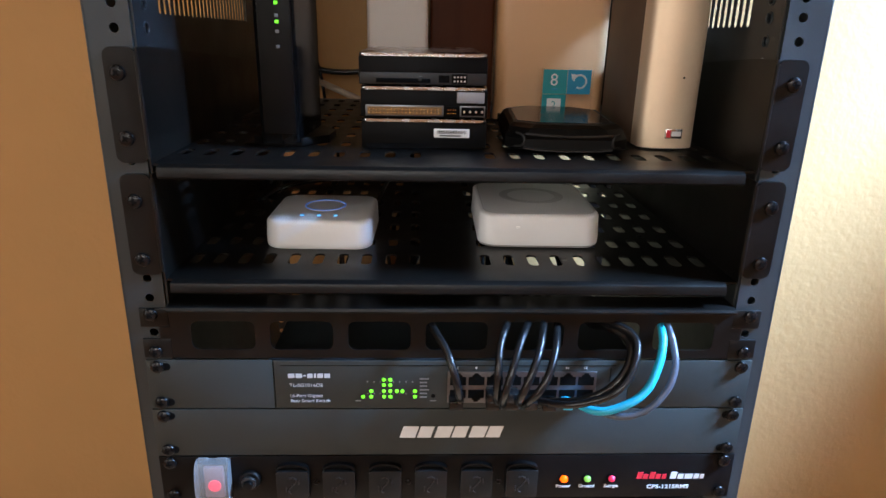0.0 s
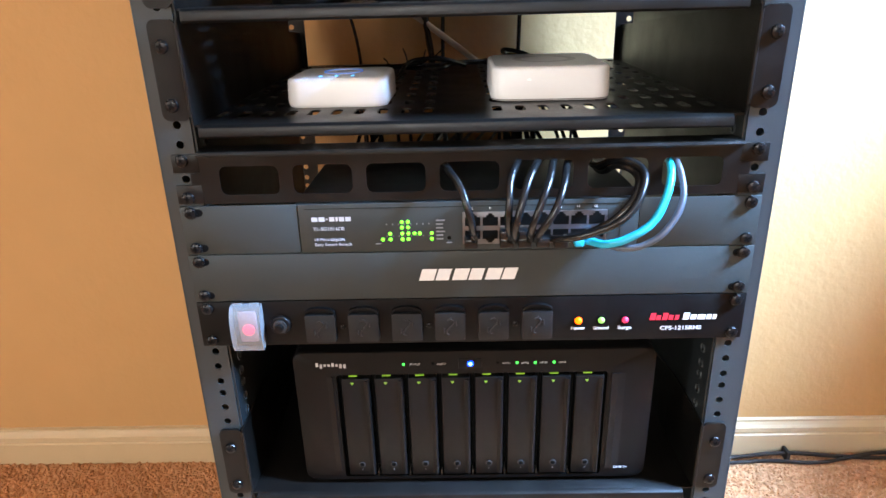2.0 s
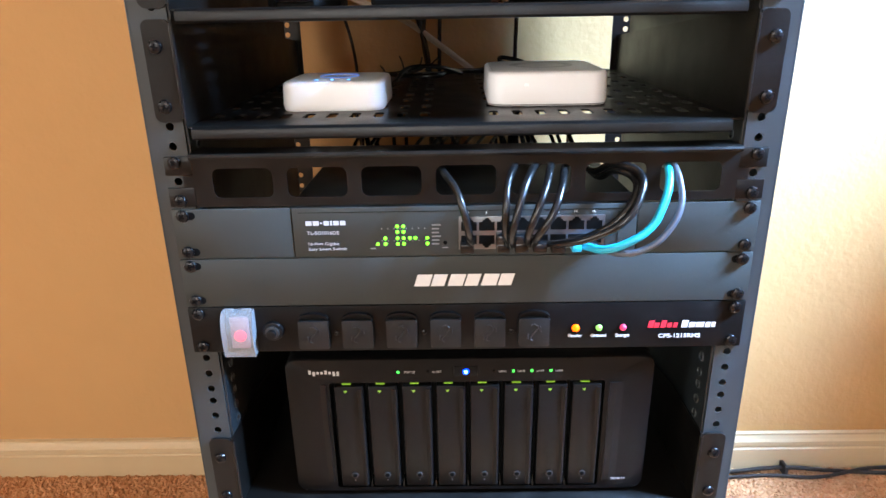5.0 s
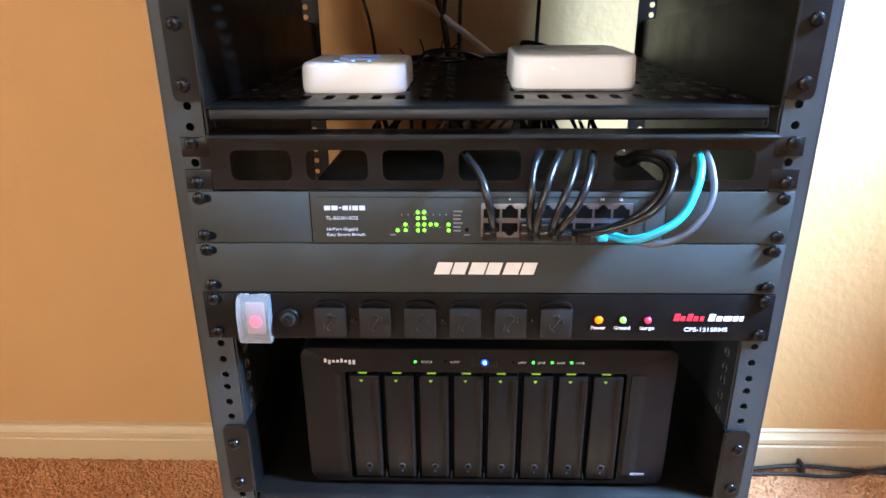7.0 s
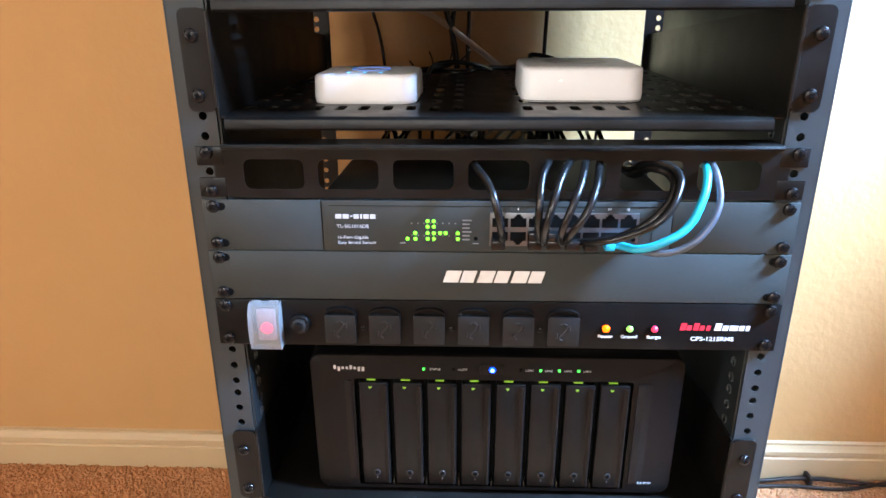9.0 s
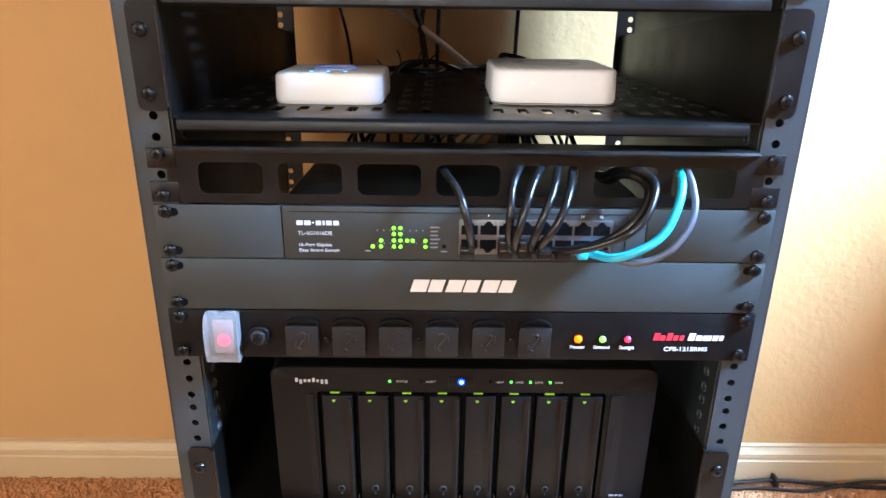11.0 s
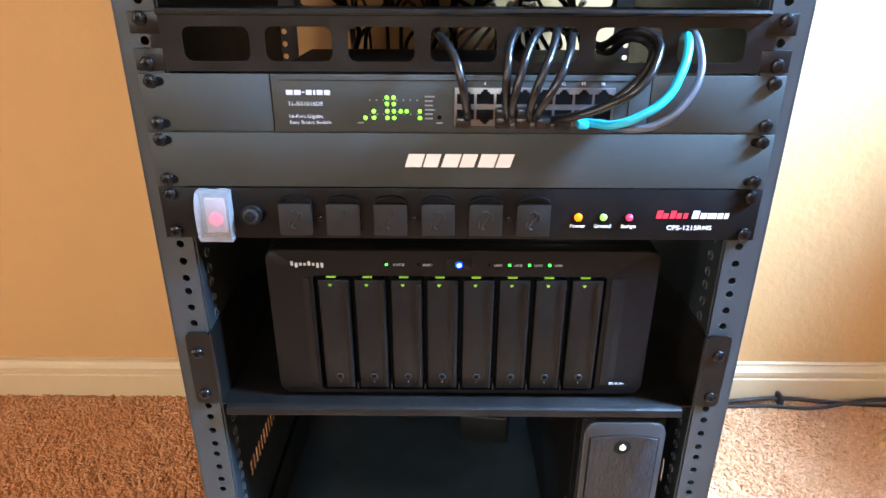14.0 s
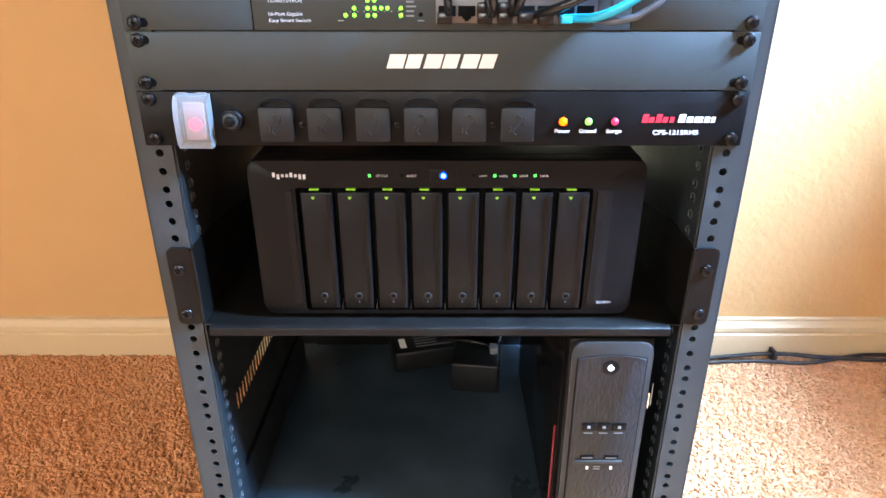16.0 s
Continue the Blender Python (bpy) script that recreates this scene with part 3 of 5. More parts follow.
def network_switch():
    ob = thing("network_switch", pose(0, 0, BASE + 2 * U), "graphite sixteen port network switch with green lights", "network switch")
    part("case", box(-0.1475, 0.1475, 0.0, 0.18, 0.001, U - 0.003, 0.001), RAIL, ob)
    part("front_face", box(-0.1425, 0.1415, -0.0028, 0.0, 0.0008, U - 0.0008, 0.0006), PANEL, ob)
    part("rack_ear", box(-0.2415, -0.1432, -0.0024, -0.0002, 0.0008, U - 0.0008, 0.0006), PANEL, ob)
    part("rack_ear", box(0.1422, 0.2415, -0.0024, -0.0002, 0.0008, U - 0.0008, 0.0006), PANEL, ob)
    part("inset_line", box(-0.137, 0.13, -0.0031, -0.0027, U - 0.0052, U - 0.0048), VOID, ob)
    part("inset_line", box(0.126, 0.1265, -0.0031, -0.0027, 0.006, U - 0.007), VOID, ob)
    y = -0.0032
    # brand mark as plain blocks
    for a, b in ((-0.1345, -0.1295), (-0.1285, -0.1235), (-0.1225, -0.1205), (-0.1195, -0.1152), (-0.1142, -0.1125), (-0.1115, -0.107), (-0.106, -0.1015)):
        a, b = a + 0.0028, b + 0.0028
        z = 0.0285 if b - a > 0.0022 or a > -0.1172 else 0.03
        bar(a, b, z, 0.0322 if z < 0.029 else 0.031, y, SOFTPRINT, ob, "logo_shape")
    words("TL-SG1016DE", -0.131, y, 0.0206, 0.0042, SOFTPRINT, ob, 0.0265)
    words("16-Port Gigabit", -0.1305, y, 0.0113, 0.0036, SOFTPRINT, ob, 0.0255)
    words("Easy Smart Switch", -0.1305, y, 0.0067, 0.0036, SOFTPRINT, ob, 0.0312)
    dot = rod(0.00155, (0, 0, 0), (0, -0.0008, 0), 12, bevel=0.0003)
    me = mesh_of(dot, "led", LED_G, True)
    rows = (0.0268, 0.022, 0.0165, 0.0115)
    lit = [(-0.0755, 3), (-0.069, 2), (-0.069, 3), (-0.0485, 2), (-0.044, 2), (-0.034, 2), (-0.034, 3)]
    lit += [(x, r) for x in (-0.0588, -0.0537) for r in range(4)]
    for x, r in lit:
        part("led", me, None, ob, m=pose(x + 0.0027, -0.0027, rows[r]))
    for r in range(6):
        bar(-0.0275, -0.0215 + 0.0015 * (r % 3 == 2), 0.0105 + r * 0.0033, 0.0117 + r * 0.0033, y, GREYPRINT, ob)
    bar(-0.079, -0.0745, 0.0072, 0.0082, y, GREYPRINT, ob)
    for i in range(8):
        bar(-0.0695 + 0.0051 * i, -0.0685 + 0.0051 * i, 0.0243, 0.0254, y, GREYPRINT, ob)
        bar(-0.0695 + 0.0051 * i, -0.0685 + 0.0051 * i, 0.0138, 0.0147, y, GREYPRINT, ob)
    part("reset_hole", rod(0.0017, (-0.0165, -0.0027, 0.012), (-0.0165, -0.0031, 0.012), 12), VOID, ob)
    bar(-0.019, -0.014, 0.0072, 0.0081, y, GREYPRINT, ob)
    # the two rows of ports
    part("port_shield", box(-0.0052, 0.1152, -0.004, -0.0015, 0.006, 0.0345, 0.0005), PORTMETAL, ob)
    for i in range(8):
        x = 0.0032 + 0.01475 * i
        for z0, up in ((0.0225, 1), (0.0075, -1)):
            h = 0.0108
            shape = [(-0.0064, 0), (0.0064, 0), (0.0064, 0.0075), (0.0034, 0.0075), (0.0034, 0.0092), (0.0018, 0.0092), (0.0018, h), (-0.0018, h), (-0.0018, 0.0092), (-0.0034, 0.0092), (-0.0034, 0.0075), (-0.0064, 0.0075)]
            pts = [(x + u, z0 + (v if up > 0 else h - v)) for u, v in shape]
            part("port", prism(pts, lambda u, v, w: (u, -0.0044 + w, v), 0.0006), VOID, ob, smooth=False)
        if 2 * i + 2 > 10 or i in (0, 1):
            words(str(2 * i + 2), x - (0.0012 if i < 4 else 0.002), y, 0.0365, 0.0032, PRINT, ob)
    screws(ob, (0.00635, 0.0381), -0.0026)
    for z in (0.00635, 0.0381):
        part("screw_slot", prism([(-HX + 0.004 + u, z + v) for u, v in outline(0.012, 0.0065, 0.0032)], lambda u, v, w: (u, -0.0028 + w, v), 0.0006), VOID, ob)
    return ob


network_switch()


def power_unit():
    ob = thing("power_strip", pose(0, 0, BASE), "black rack power strip with capped sockets and a lit rocker", "power strip")
    part("face", box(-0.2415, 0.2415, -0.0024, -0.0002, 0.0005, U - 0.0005, 0.0006), PDU, ob)
    part("case", box(-0.215, 0.215, 0, 0.09, 0.001, U - 0.002, 0.001), BLACK, ob)
    # clear splash cover over the rocker switch
    rocker = part("rocker_switch", box(-0.2055, -0.189, -0.007, -0.0024, 0.006, 0.036, 0.002), LED_Q, ob)
    part("neon_lens", rod(0.0052, (-0.1965, -0.0085, 0.019), (-0.1965, -0.0066, 0.019), 20), LED_P, rocker, "glowing red lens")
    prof = [(-0.0024, 0.003), (-0.0115, 0.0005), (-0.0135, 0.004), (-0.0145, 0.013), (-0.0145, 0.026), (-0.0125, 0.036), (-0.0085, 0.0415), (-0.0024, 0.0425)]
    inner = [(-0.0024, 0.005), (-0.0095, 0.004), (-0.0118, 0.008), (-0.0125, 0.014), (-0.0125, 0.026), (-0.0108, 0.034), (-0.0075, 0.0385), (-0.0024, 0.0395)]
    cover = part("splash_cover", loft([[(x, a, b) for a, b in p] for x, p in ((-0.2105, inner), (-0.2105, prof), (-0.1835, prof), (-0.1835, inner))]), FROST, ob, "frosted clear hinged cover")
    for x in (-0.205, -0.19):
        part("hinge_tab", box(x - 0.004, x + 0.004, -0.005, -0.0024, 0.041, 0.0435, 0.0006), FROST, cover)
    knob = part("breaker_collar", rod(0.0095, (-0.1685, -0.0024, 0.0215), (-0.1685, -0.006, 0.0215), 28, 0.0085, bevel=0.0008), PLASTIC, ob)
    part("breaker_ring", rod(0.0062, (-0.1685, -0.006, 0.0215), (-0.1685, -0.0088, 0.0215), 24, bevel=0.0008), DARKGREY, knob)
    part("breaker_button", rod(0.004, (-0.1685, -0.0088, 0.0215), (-0.1685, -0.0125, 0.0215), 20, bevel=0.0006), PLASTIC, knob)
    for i in range(6):
        x = -0.1325 + 0.0384 * i
        cap = part("socket_cap", prism([(x + u, 0.0185 + v) for u, v in outline(0.027, 0.027, 0.002)], lambda u, v, w: (u, -0.0075 + w, v), 0.005, 0.0006), CAP, ob)
        ring = [(0.0135 * math.cos(a), 0.0325 + 0.006 * math.sin(a)) for a in [math.pi * k / 12 for k in range(13)]]
        part("cap_strap", prism([(x + u, v) for u, v in ring] + [(x - 0.0115, 0.0325)] + [(x + 0.85 * u, 0.0325 + (v - 0.0325) * 0.72) for u, v in ring[::-1]], lambda u, v, w: (u, -0.0065 + w, v), 0.004), PLASTIC, cap, smooth=False)
        # raised safety mark: an open double loop between two short ridges
        knot = [(x + 0.0032 * math.sin(2 * a), -0.0078, 0.0185 + 0.0075 * math.sin(a)) for a in [-1.45 + k * 0.29 for k in range(11)]]
        for pts in (knot, [(x - 0.0055, -0.0078, 0.0125), (x - 0.0052, -0.0078, 0.0175)], [(x + 0.0055, -0.0078, 0.0195), (x + 0.0052, -0.0078, 0.0245)], [(x - 0.003, -0.0078, 0.0255), (x + 0.001, -0.0078, 0.0272)]):
            me = tube(pts, 0.00055, 1)
            me.materials.clear()
            me.materials.append(DARKGREY)
            part("raised_mark", me, None, cap)
        if i in (0, 2, 4):
            part("small_screw", SCREW_ME, None, ob, m=pose(x + 0.0192, -0.0024, 0.018) @ Matrix.Scale(0.45, 4))
    for x, m, t, lab, r in ((0.0962, LED_A, "Power", "amber lamp", 0.0034), (0.1165, LED_Y, "Ground", "yellow green lamp", 0.003), (0.1375, LED_R, "Surge", "red lamp", 0.003)):
        part("bezel", rod(0.0046, (x, -0.0024, 0.0205), (x, -0.003, 0.0205), 20), VOID, ob)
        bm = bmesh.new()
        bmesh.ops.create_uvsphere(bm, u_segments=16, v_segments=8, radius=r)
        part("indicator_lamp", bm, m, ob, lab, m=pose(x, -0.0032, 0.0205))
        words(t, x - 0.0062 - (0.0008 if t == "Ground" else 0), -0.0027, 0.0113, 0.0042, PRINT, ob, 0.0125 if t != "Ground" else 0.0138, 0.0001)
    # brand mark as blocks, red then white
    for i, w in enumerate((0.0058, 0.0052, 0.0055, 0.005, 0.0044)):
        a = 0.159 + 0.0055 * i
        bar(a, a + w - 0.001, 0.0195, 0.0262 if i in (0, 2) else 0.024, -0.0027, REDPRINT, ob, "logo_shape", 0.15)
    for i, w in enumerate((0.0062, 0.0058, 0.0078, 0.0052, 0.0042)):
        a = 0.188 + (0, 0.0066, 0.0126, 0.0206, 0.026)[i]
        bar(a, a + w - 0.0008, 0.0195, 0.0262 if i == 0 else 0.0242, -0.0027, PRINT, ob, "logo_shape", 0.15)
    words("CPS-1215RMS", 0.169, -0.0027, 0.0098, 0.0052, PRINT, ob, 0.0365, 0.0001)
    screws(ob, (0.00635, 0.0381), -0.0026)
    return ob


power_unit()


# ---- storage unit ----
def storage_unit():
    cx, z0, h, w = 0.0035, 0.004, 0.146, 0.333
    ob = thing("storage_unit", on_shelf(S3, cx, 0.0245) @ Matrix.Scale(1.024, 4), "black eight bay network storage unit with green lit trays", "storage unit")
    rings = [[(u * k, y, z0 + h / 2 + v * k) for u, v in outline(w, h, 0.010, 5)] for y, k in ((0.0, 0.988), (0.002, 0.996), (0.006, 1.0), (0.22, 1.0))]
    part("case", loft(rings), PLASTIC, ob)
    bx0, bx1, bz0, bz1 = -0.127, 0.1225, z0 + 0.0045, z0 + 0.1215
    # raised front frame round the tray opening
    cxb, czb = (bx0 + bx1) / 2, (bz0 + bz1) / 2
    inner = [(cxb + u, czb + v) for u, v in outline(bx1 - bx0, bz1 - bz0, 0.003, 5)]
    outer = [(u, z0 + h / 2 + v) for u, v in outline(w, h, 0.011, 5)]
    rings = [[(u * k, y, z0 + h / 2 + (v - z0 - h / 2) * k) for u, v in outer] for y, k in ((0.001, 0.999), (-0.0095, 0.999), (-0.012, 0.994), (-0.013, 0.985))]
    rings += [[(u, -0.013, v) for u, v in inner], [(u, -0.0005, v) for u, v in inner]]
    part("front_frame", loft(rings, False), PLASTIC, ob)
    # the sloped flanks of the frame
    for x0, x1, x2 in ((-w / 2 + 0.03, -w / 2 + 0.036, bx0 - 0.003), (w / 2 - 0.026, w / 2 - 0.034, bx1 + 0.004)):
        prof = [(x0, -0.0128), (x1, -0.0142), (x2, -0.0142), (x2, -0.0128)]
        part("flank", loft([[(u, y, z) for u, y in prof] for z in (z0 + 0.012, bz1 - 0.002)]), BAY, ob, smooth=False)
    part("tray_recess", box(bx0, bx1, -0.0015, -0.0005, bz0, bz1), VOID, ob)
    heart = [(0, -0.0014), (0.0015, 0.0002), (0.0014, 0.001), (0.0006, 0.0012), (0, 0.0007), (-0.0006, 0.0012), (-0.0014, 0.001), (-0.0015, 0.0002)]
    for i in range(8):
        x = -0.1095 + 0.0309 * i
        tray = part("drive_tray", box(x - 0.0131, x + 0.0131, -0.014, -0.001, bz0 + 0.002, bz1 - 0.0038, 0.0014), BAY, ob, "black drive tray")
        prof = [(0.0045, -0.0139), (0.0075, -0.0139), (0.0108, -0.0158), (0.0122, -0.0155), (0.0126, -0.0139)]
        part("tray_ridge", loft([[(x + u, y, z) for u, y in prof] for z in (bz0 + 0.004, bz1 - 0.006)]), BAY, tray)
        part("tray_lock", rod(0.0033, (x, -0.0139, bz0 + 0.0155), (x, -0.0149, bz0 + 0.0155), 18, bevel=0.0004), DARKGREY, tray)
        part("lock_slot", rod(0.0021, (x, -0.0148, bz0 + 0.0155), (x, -0.0151, bz0 + 0.0155), 14), VOID, tray)
        part("tray_light", prism([(x - 0.003 + u, bz1 - 0.0085 + v) for u, v in heart], lambda u, v, w: (u, -0.0144 + w, v), 0.0006), LED_L, tray, "lime green light")
        part("light_strip", box(x - 0.0062, x + 0.0018, -0.012, -0.008, bz1 - 0.0025, bz1 - 0.0014), LED_L, tray, "lime green light")
        bar(x - 0.0003, x + 0.0003, bz0 + 0.0085, bz0 + 0.010, -0.0143, GREYPRINT, tray)
        if i < 7:
            part("tray_fin", box(x + 0.0147, x + 0.0162, -0.0125, -0.001, bz0, bz0 + 0.006, 0.0003), DARKGREY, ob)
    y, zt = -0.0133, z0 + 0.131
    # brand mark as plain bars
    for k in range(8):
        a = -0.1445 + 0.0036 * k
        bar(a, a + 0.0022, zt - (0.0018 if k in (1, 6, 7) else 0), zt + (0.0038 if k in (0, 4) else 0.0024), y, SOFTPRINT, ob, "logo_shape")
    for x, m in ((-0.064, LED_N), (0.022, VOID), (0.0395, LED_N), (0.056, LED_N), (0.073, LED_N)):
        part("status_light", box(x - 0.0011, x + 0.0011, -0.0137, -0.012, zt + 0.0002, zt + 0.0024, 0.0003), m, ob)
    part("status_light", box(-0.0385, -0.036, -0.0135, -0.012, zt, zt + 0.0026, 0.0003), VOID, ob)
    words("STATUS", -0.0585, y, zt + 0.0002, 0.003, SOFTPRINT, ob, 0.0095)
    words("ALERT", -0.0335, y, zt + 0.0002, 0.003, SOFTPRINT, ob, 0.0085)
    for i in range(4):
        words("LAN%d" % (i + 1), 0.0265 + 0.0169 * i, y, zt + 0.0002, 0.0028, SOFTPRINT, ob, 0.0065)
    part("power_plate", box(-0.014, 0.0075, -0.0136, -0.012, zt - 0.0035, zt + 0.0065, 0.0006), PLASTIC, ob)
    # glare of the lit button as shapes: deep blue halo ring, pale centre disc
    part("power_button", rod(0.0031, (-0.003, -0.0135, zt + 0.0015), (-0.003, -0.0145, zt + 0.0015), 20, bevel=0.0005), LED_B, ob, "glowing blue button")
    part("blown_out_core", rod(0.0019, (-0.003, -0.0144, zt + 0.0015), (-0.003, -0.015, zt + 0.0015), 16, bevel=0.0002), LED_C, ob, "pale blue blown out centre of the button light")
    words("DS1815+", 0.135, -0.0147, z0 + 0.0125, 0.0034, SOFTPRINT, ob, 0.013)
    for x in (-0.13, 0.13):
        for yy in (0.03, 0.19):
            part("rubber_foot", rod(0.011, (x, yy, 0), (x, yy, z0 + 0.002), 18), PLASTIC, ob)
    return ob


storage_unit()


# ---- backup battery on the base ----
def backup_battery():
    ob = thing("backup_battery", pose(0.1585, 0.0, 0.06), "dark woodgrain backup battery tower with lit power button", "backup battery")
    h = 0.262
    part("case", box(-0.0405, 0.0405, 0.0, 0.33, 0.0, h, 0.004), PLASTIC, ob)
    part("left_skin", box(-0.042, -0.0405, 0.012, 0.32, 0.004, h - 0.004, 0.0005), GLOSS, ob)
    part("red_trim", box(-0.0436, -0.042, 0.02, 0.0225, 0.01, h - 0.118, 0.0004), REDTRIM, ob, "thin red edge strip")
    rim = [(u, h / 2 + v) for u, v in outline(0.0765, h - 0.002, 0.012)]
    part("front_rim", prism(rim, lambda u, v, w: (u, -0.006 + w, v), 0.008, 0.0015), DARKGREY, ob)
    arch = [(-0.032, 0.012), (0.032, 0.012), (0.032, h - 0.0185)] + [(0.032 - 0.064 * k / 10, h - 0.0185 + 0.004 * math.sin(math.pi * k / 10)) for k in range(1, 10)] + [(-0.032, h - 0.0185)]
    part("groove", prism([(u * 1.03, (v - h / 2) * 1.006 + h / 2) for u, v in arch], lambda u, v, w: (u, -0.0064 + w, v), 0.001), VOID, ob, smooth=False)
    face = part("front_face", prism(arch, lambda u, v, w: (u, -0.0074 + w, v), 0.002, 0.0005), WOODCASE, ob)
    y = -0.0078
    part("button_well", rod(0.0078, (-0.001, -0.007, h - 0.0275), (-0.001, y, h - 0.0275), 28), GLOSS, face)
    me = tube([(-0.001 + 0.0025 * math.cos(1.95 + k * 0.265), y - 0.0004, h - 0.0275 + 0.0025 * math.sin(1.95 + k * 0.265)) for k in range(20)], 0.0005, 2)
    me.materials.clear()
    me.materials.append(LED_W)
    part("power_button", me, None, face, "glowing white power ring")
    part("power_mark", box(-0.0016, -0.0004, y - 0.0012, y - 0.0005, h - 0.0275, h - 0.0235), LED_W, face)
    for x in (-0.0155, -0.0005, 0.0145):
        part("key", box(x - 0.0068, x + 0.0068, y - 0.0006, -0.0072, h - 0.101, h - 0.0915, 0.0008), GLOSS, face)
        part("key_mark", box(x - 0.0016, x + 0.0016, y - 0.0009, y - 0.0005, h - 0.098, h - 0.0947, 0.0002), GREYPRINT, face)
        part("print_bar", box(x - 0.0042, x + 0.0042, y, y + 0.0004, h - 0.1045, h - 0.1035), GREYPRINT, face)
    part("port_ledge", box(-0.026, 0.0215, y - 0.0015, -0.007, h - 0.1415, h - 0.138, 0.0004), DARKGREY, face)
    for x in (-0.0135, 0.0105):
        part("charging_port", box(x - 0.0072, x + 0.0072, y, -0.0072, h - 0.1365, h - 0.1315, 0.0003), VOID, face)
        part("port_tongue", box(x - 0.0055, x + 0.0055, y - 0.0004, -0.0072, h - 0.1358, h - 0.1342), PORTMETAL, face)
        part("print_mark", prism([(x + 0.001 + u, h - 0.148 + v) for u, v in outline(0.0027, 0.0044, 0.0012, 3)], lambda u, v, w: (u, y + w, v), 0.0004), PRINT, face)
    part("print_bar", box(-0.0065, 0.0005, y, y + 0.0004, h - 0.147, h - 0.146), GREYPRINT, face)
    part("print_bar", box(-0.0065, 0.0005, y, y + 0.0004, h - 0.15, h - 0.149), GREYPRINT, face)
    return ob


backup_battery()
tagged(part("hanging_tag", box(0.2075, 0.208, 0.012, 0.0145, 0.235, 0.262, 0.0003), LABEL), "thin white paper tag on the rail flange", "tag")


def power_brick(m, w, d, h, label, paper):
    ob = thing("power_adapter", m, label, "power adapter", "power adapters")
    part("case", box(-w / 2, w / 2, -d / 2, d / 2, 0, h, 0.004, 3), CAP, ob)
    if paper:
        part("paper_label", box(-w / 2 + 0.012, -w / 2 + 0.022, -d / 2 + 0.014, d / 2 - 0.014, h, h + 0.0005), LABEL, ob)
        for k in range(5):
            part("print_bar", box(-w / 2 + 0.036, w / 2 - 0.012, -d / 2 + 0.012 + 0.008 * k, -d / 2 + 0.015 + 0.008 * k, h, h + 0.0004), GREYPRINT, ob)
    return ob


power_brick(pose(-0.03, 0.362, 0.06, 0, 0, 14), 0.105, 0.055, 0.034, "black laptop style power adapter with a white label", True)
power_brick(pose(0.05, 0.306, 0.06, 0, 0, -7), 0.072, 0.066, 0.048, "black plug in power adapter", False)
tagged(part("cable_connector", box(0.07, 0.082, 0.3, 0.318, 0.108, 0.118, 0.002), GREYPRINT), "small grey plastic cable plug lying on an adapter", "plug")
cable("power_cable", [(-0.01, 0.36, 0.097), (0.01, 0.35, 0.104), (0.03, 0.335, 0.112), (0.062, 0.325, 0.112), (0.076, 0.318, 0.113), (0.09, 0.345, 0.125), (0.1, 0.385, 0.3)], 0.003, CABLE, "black power cord from the adapters")


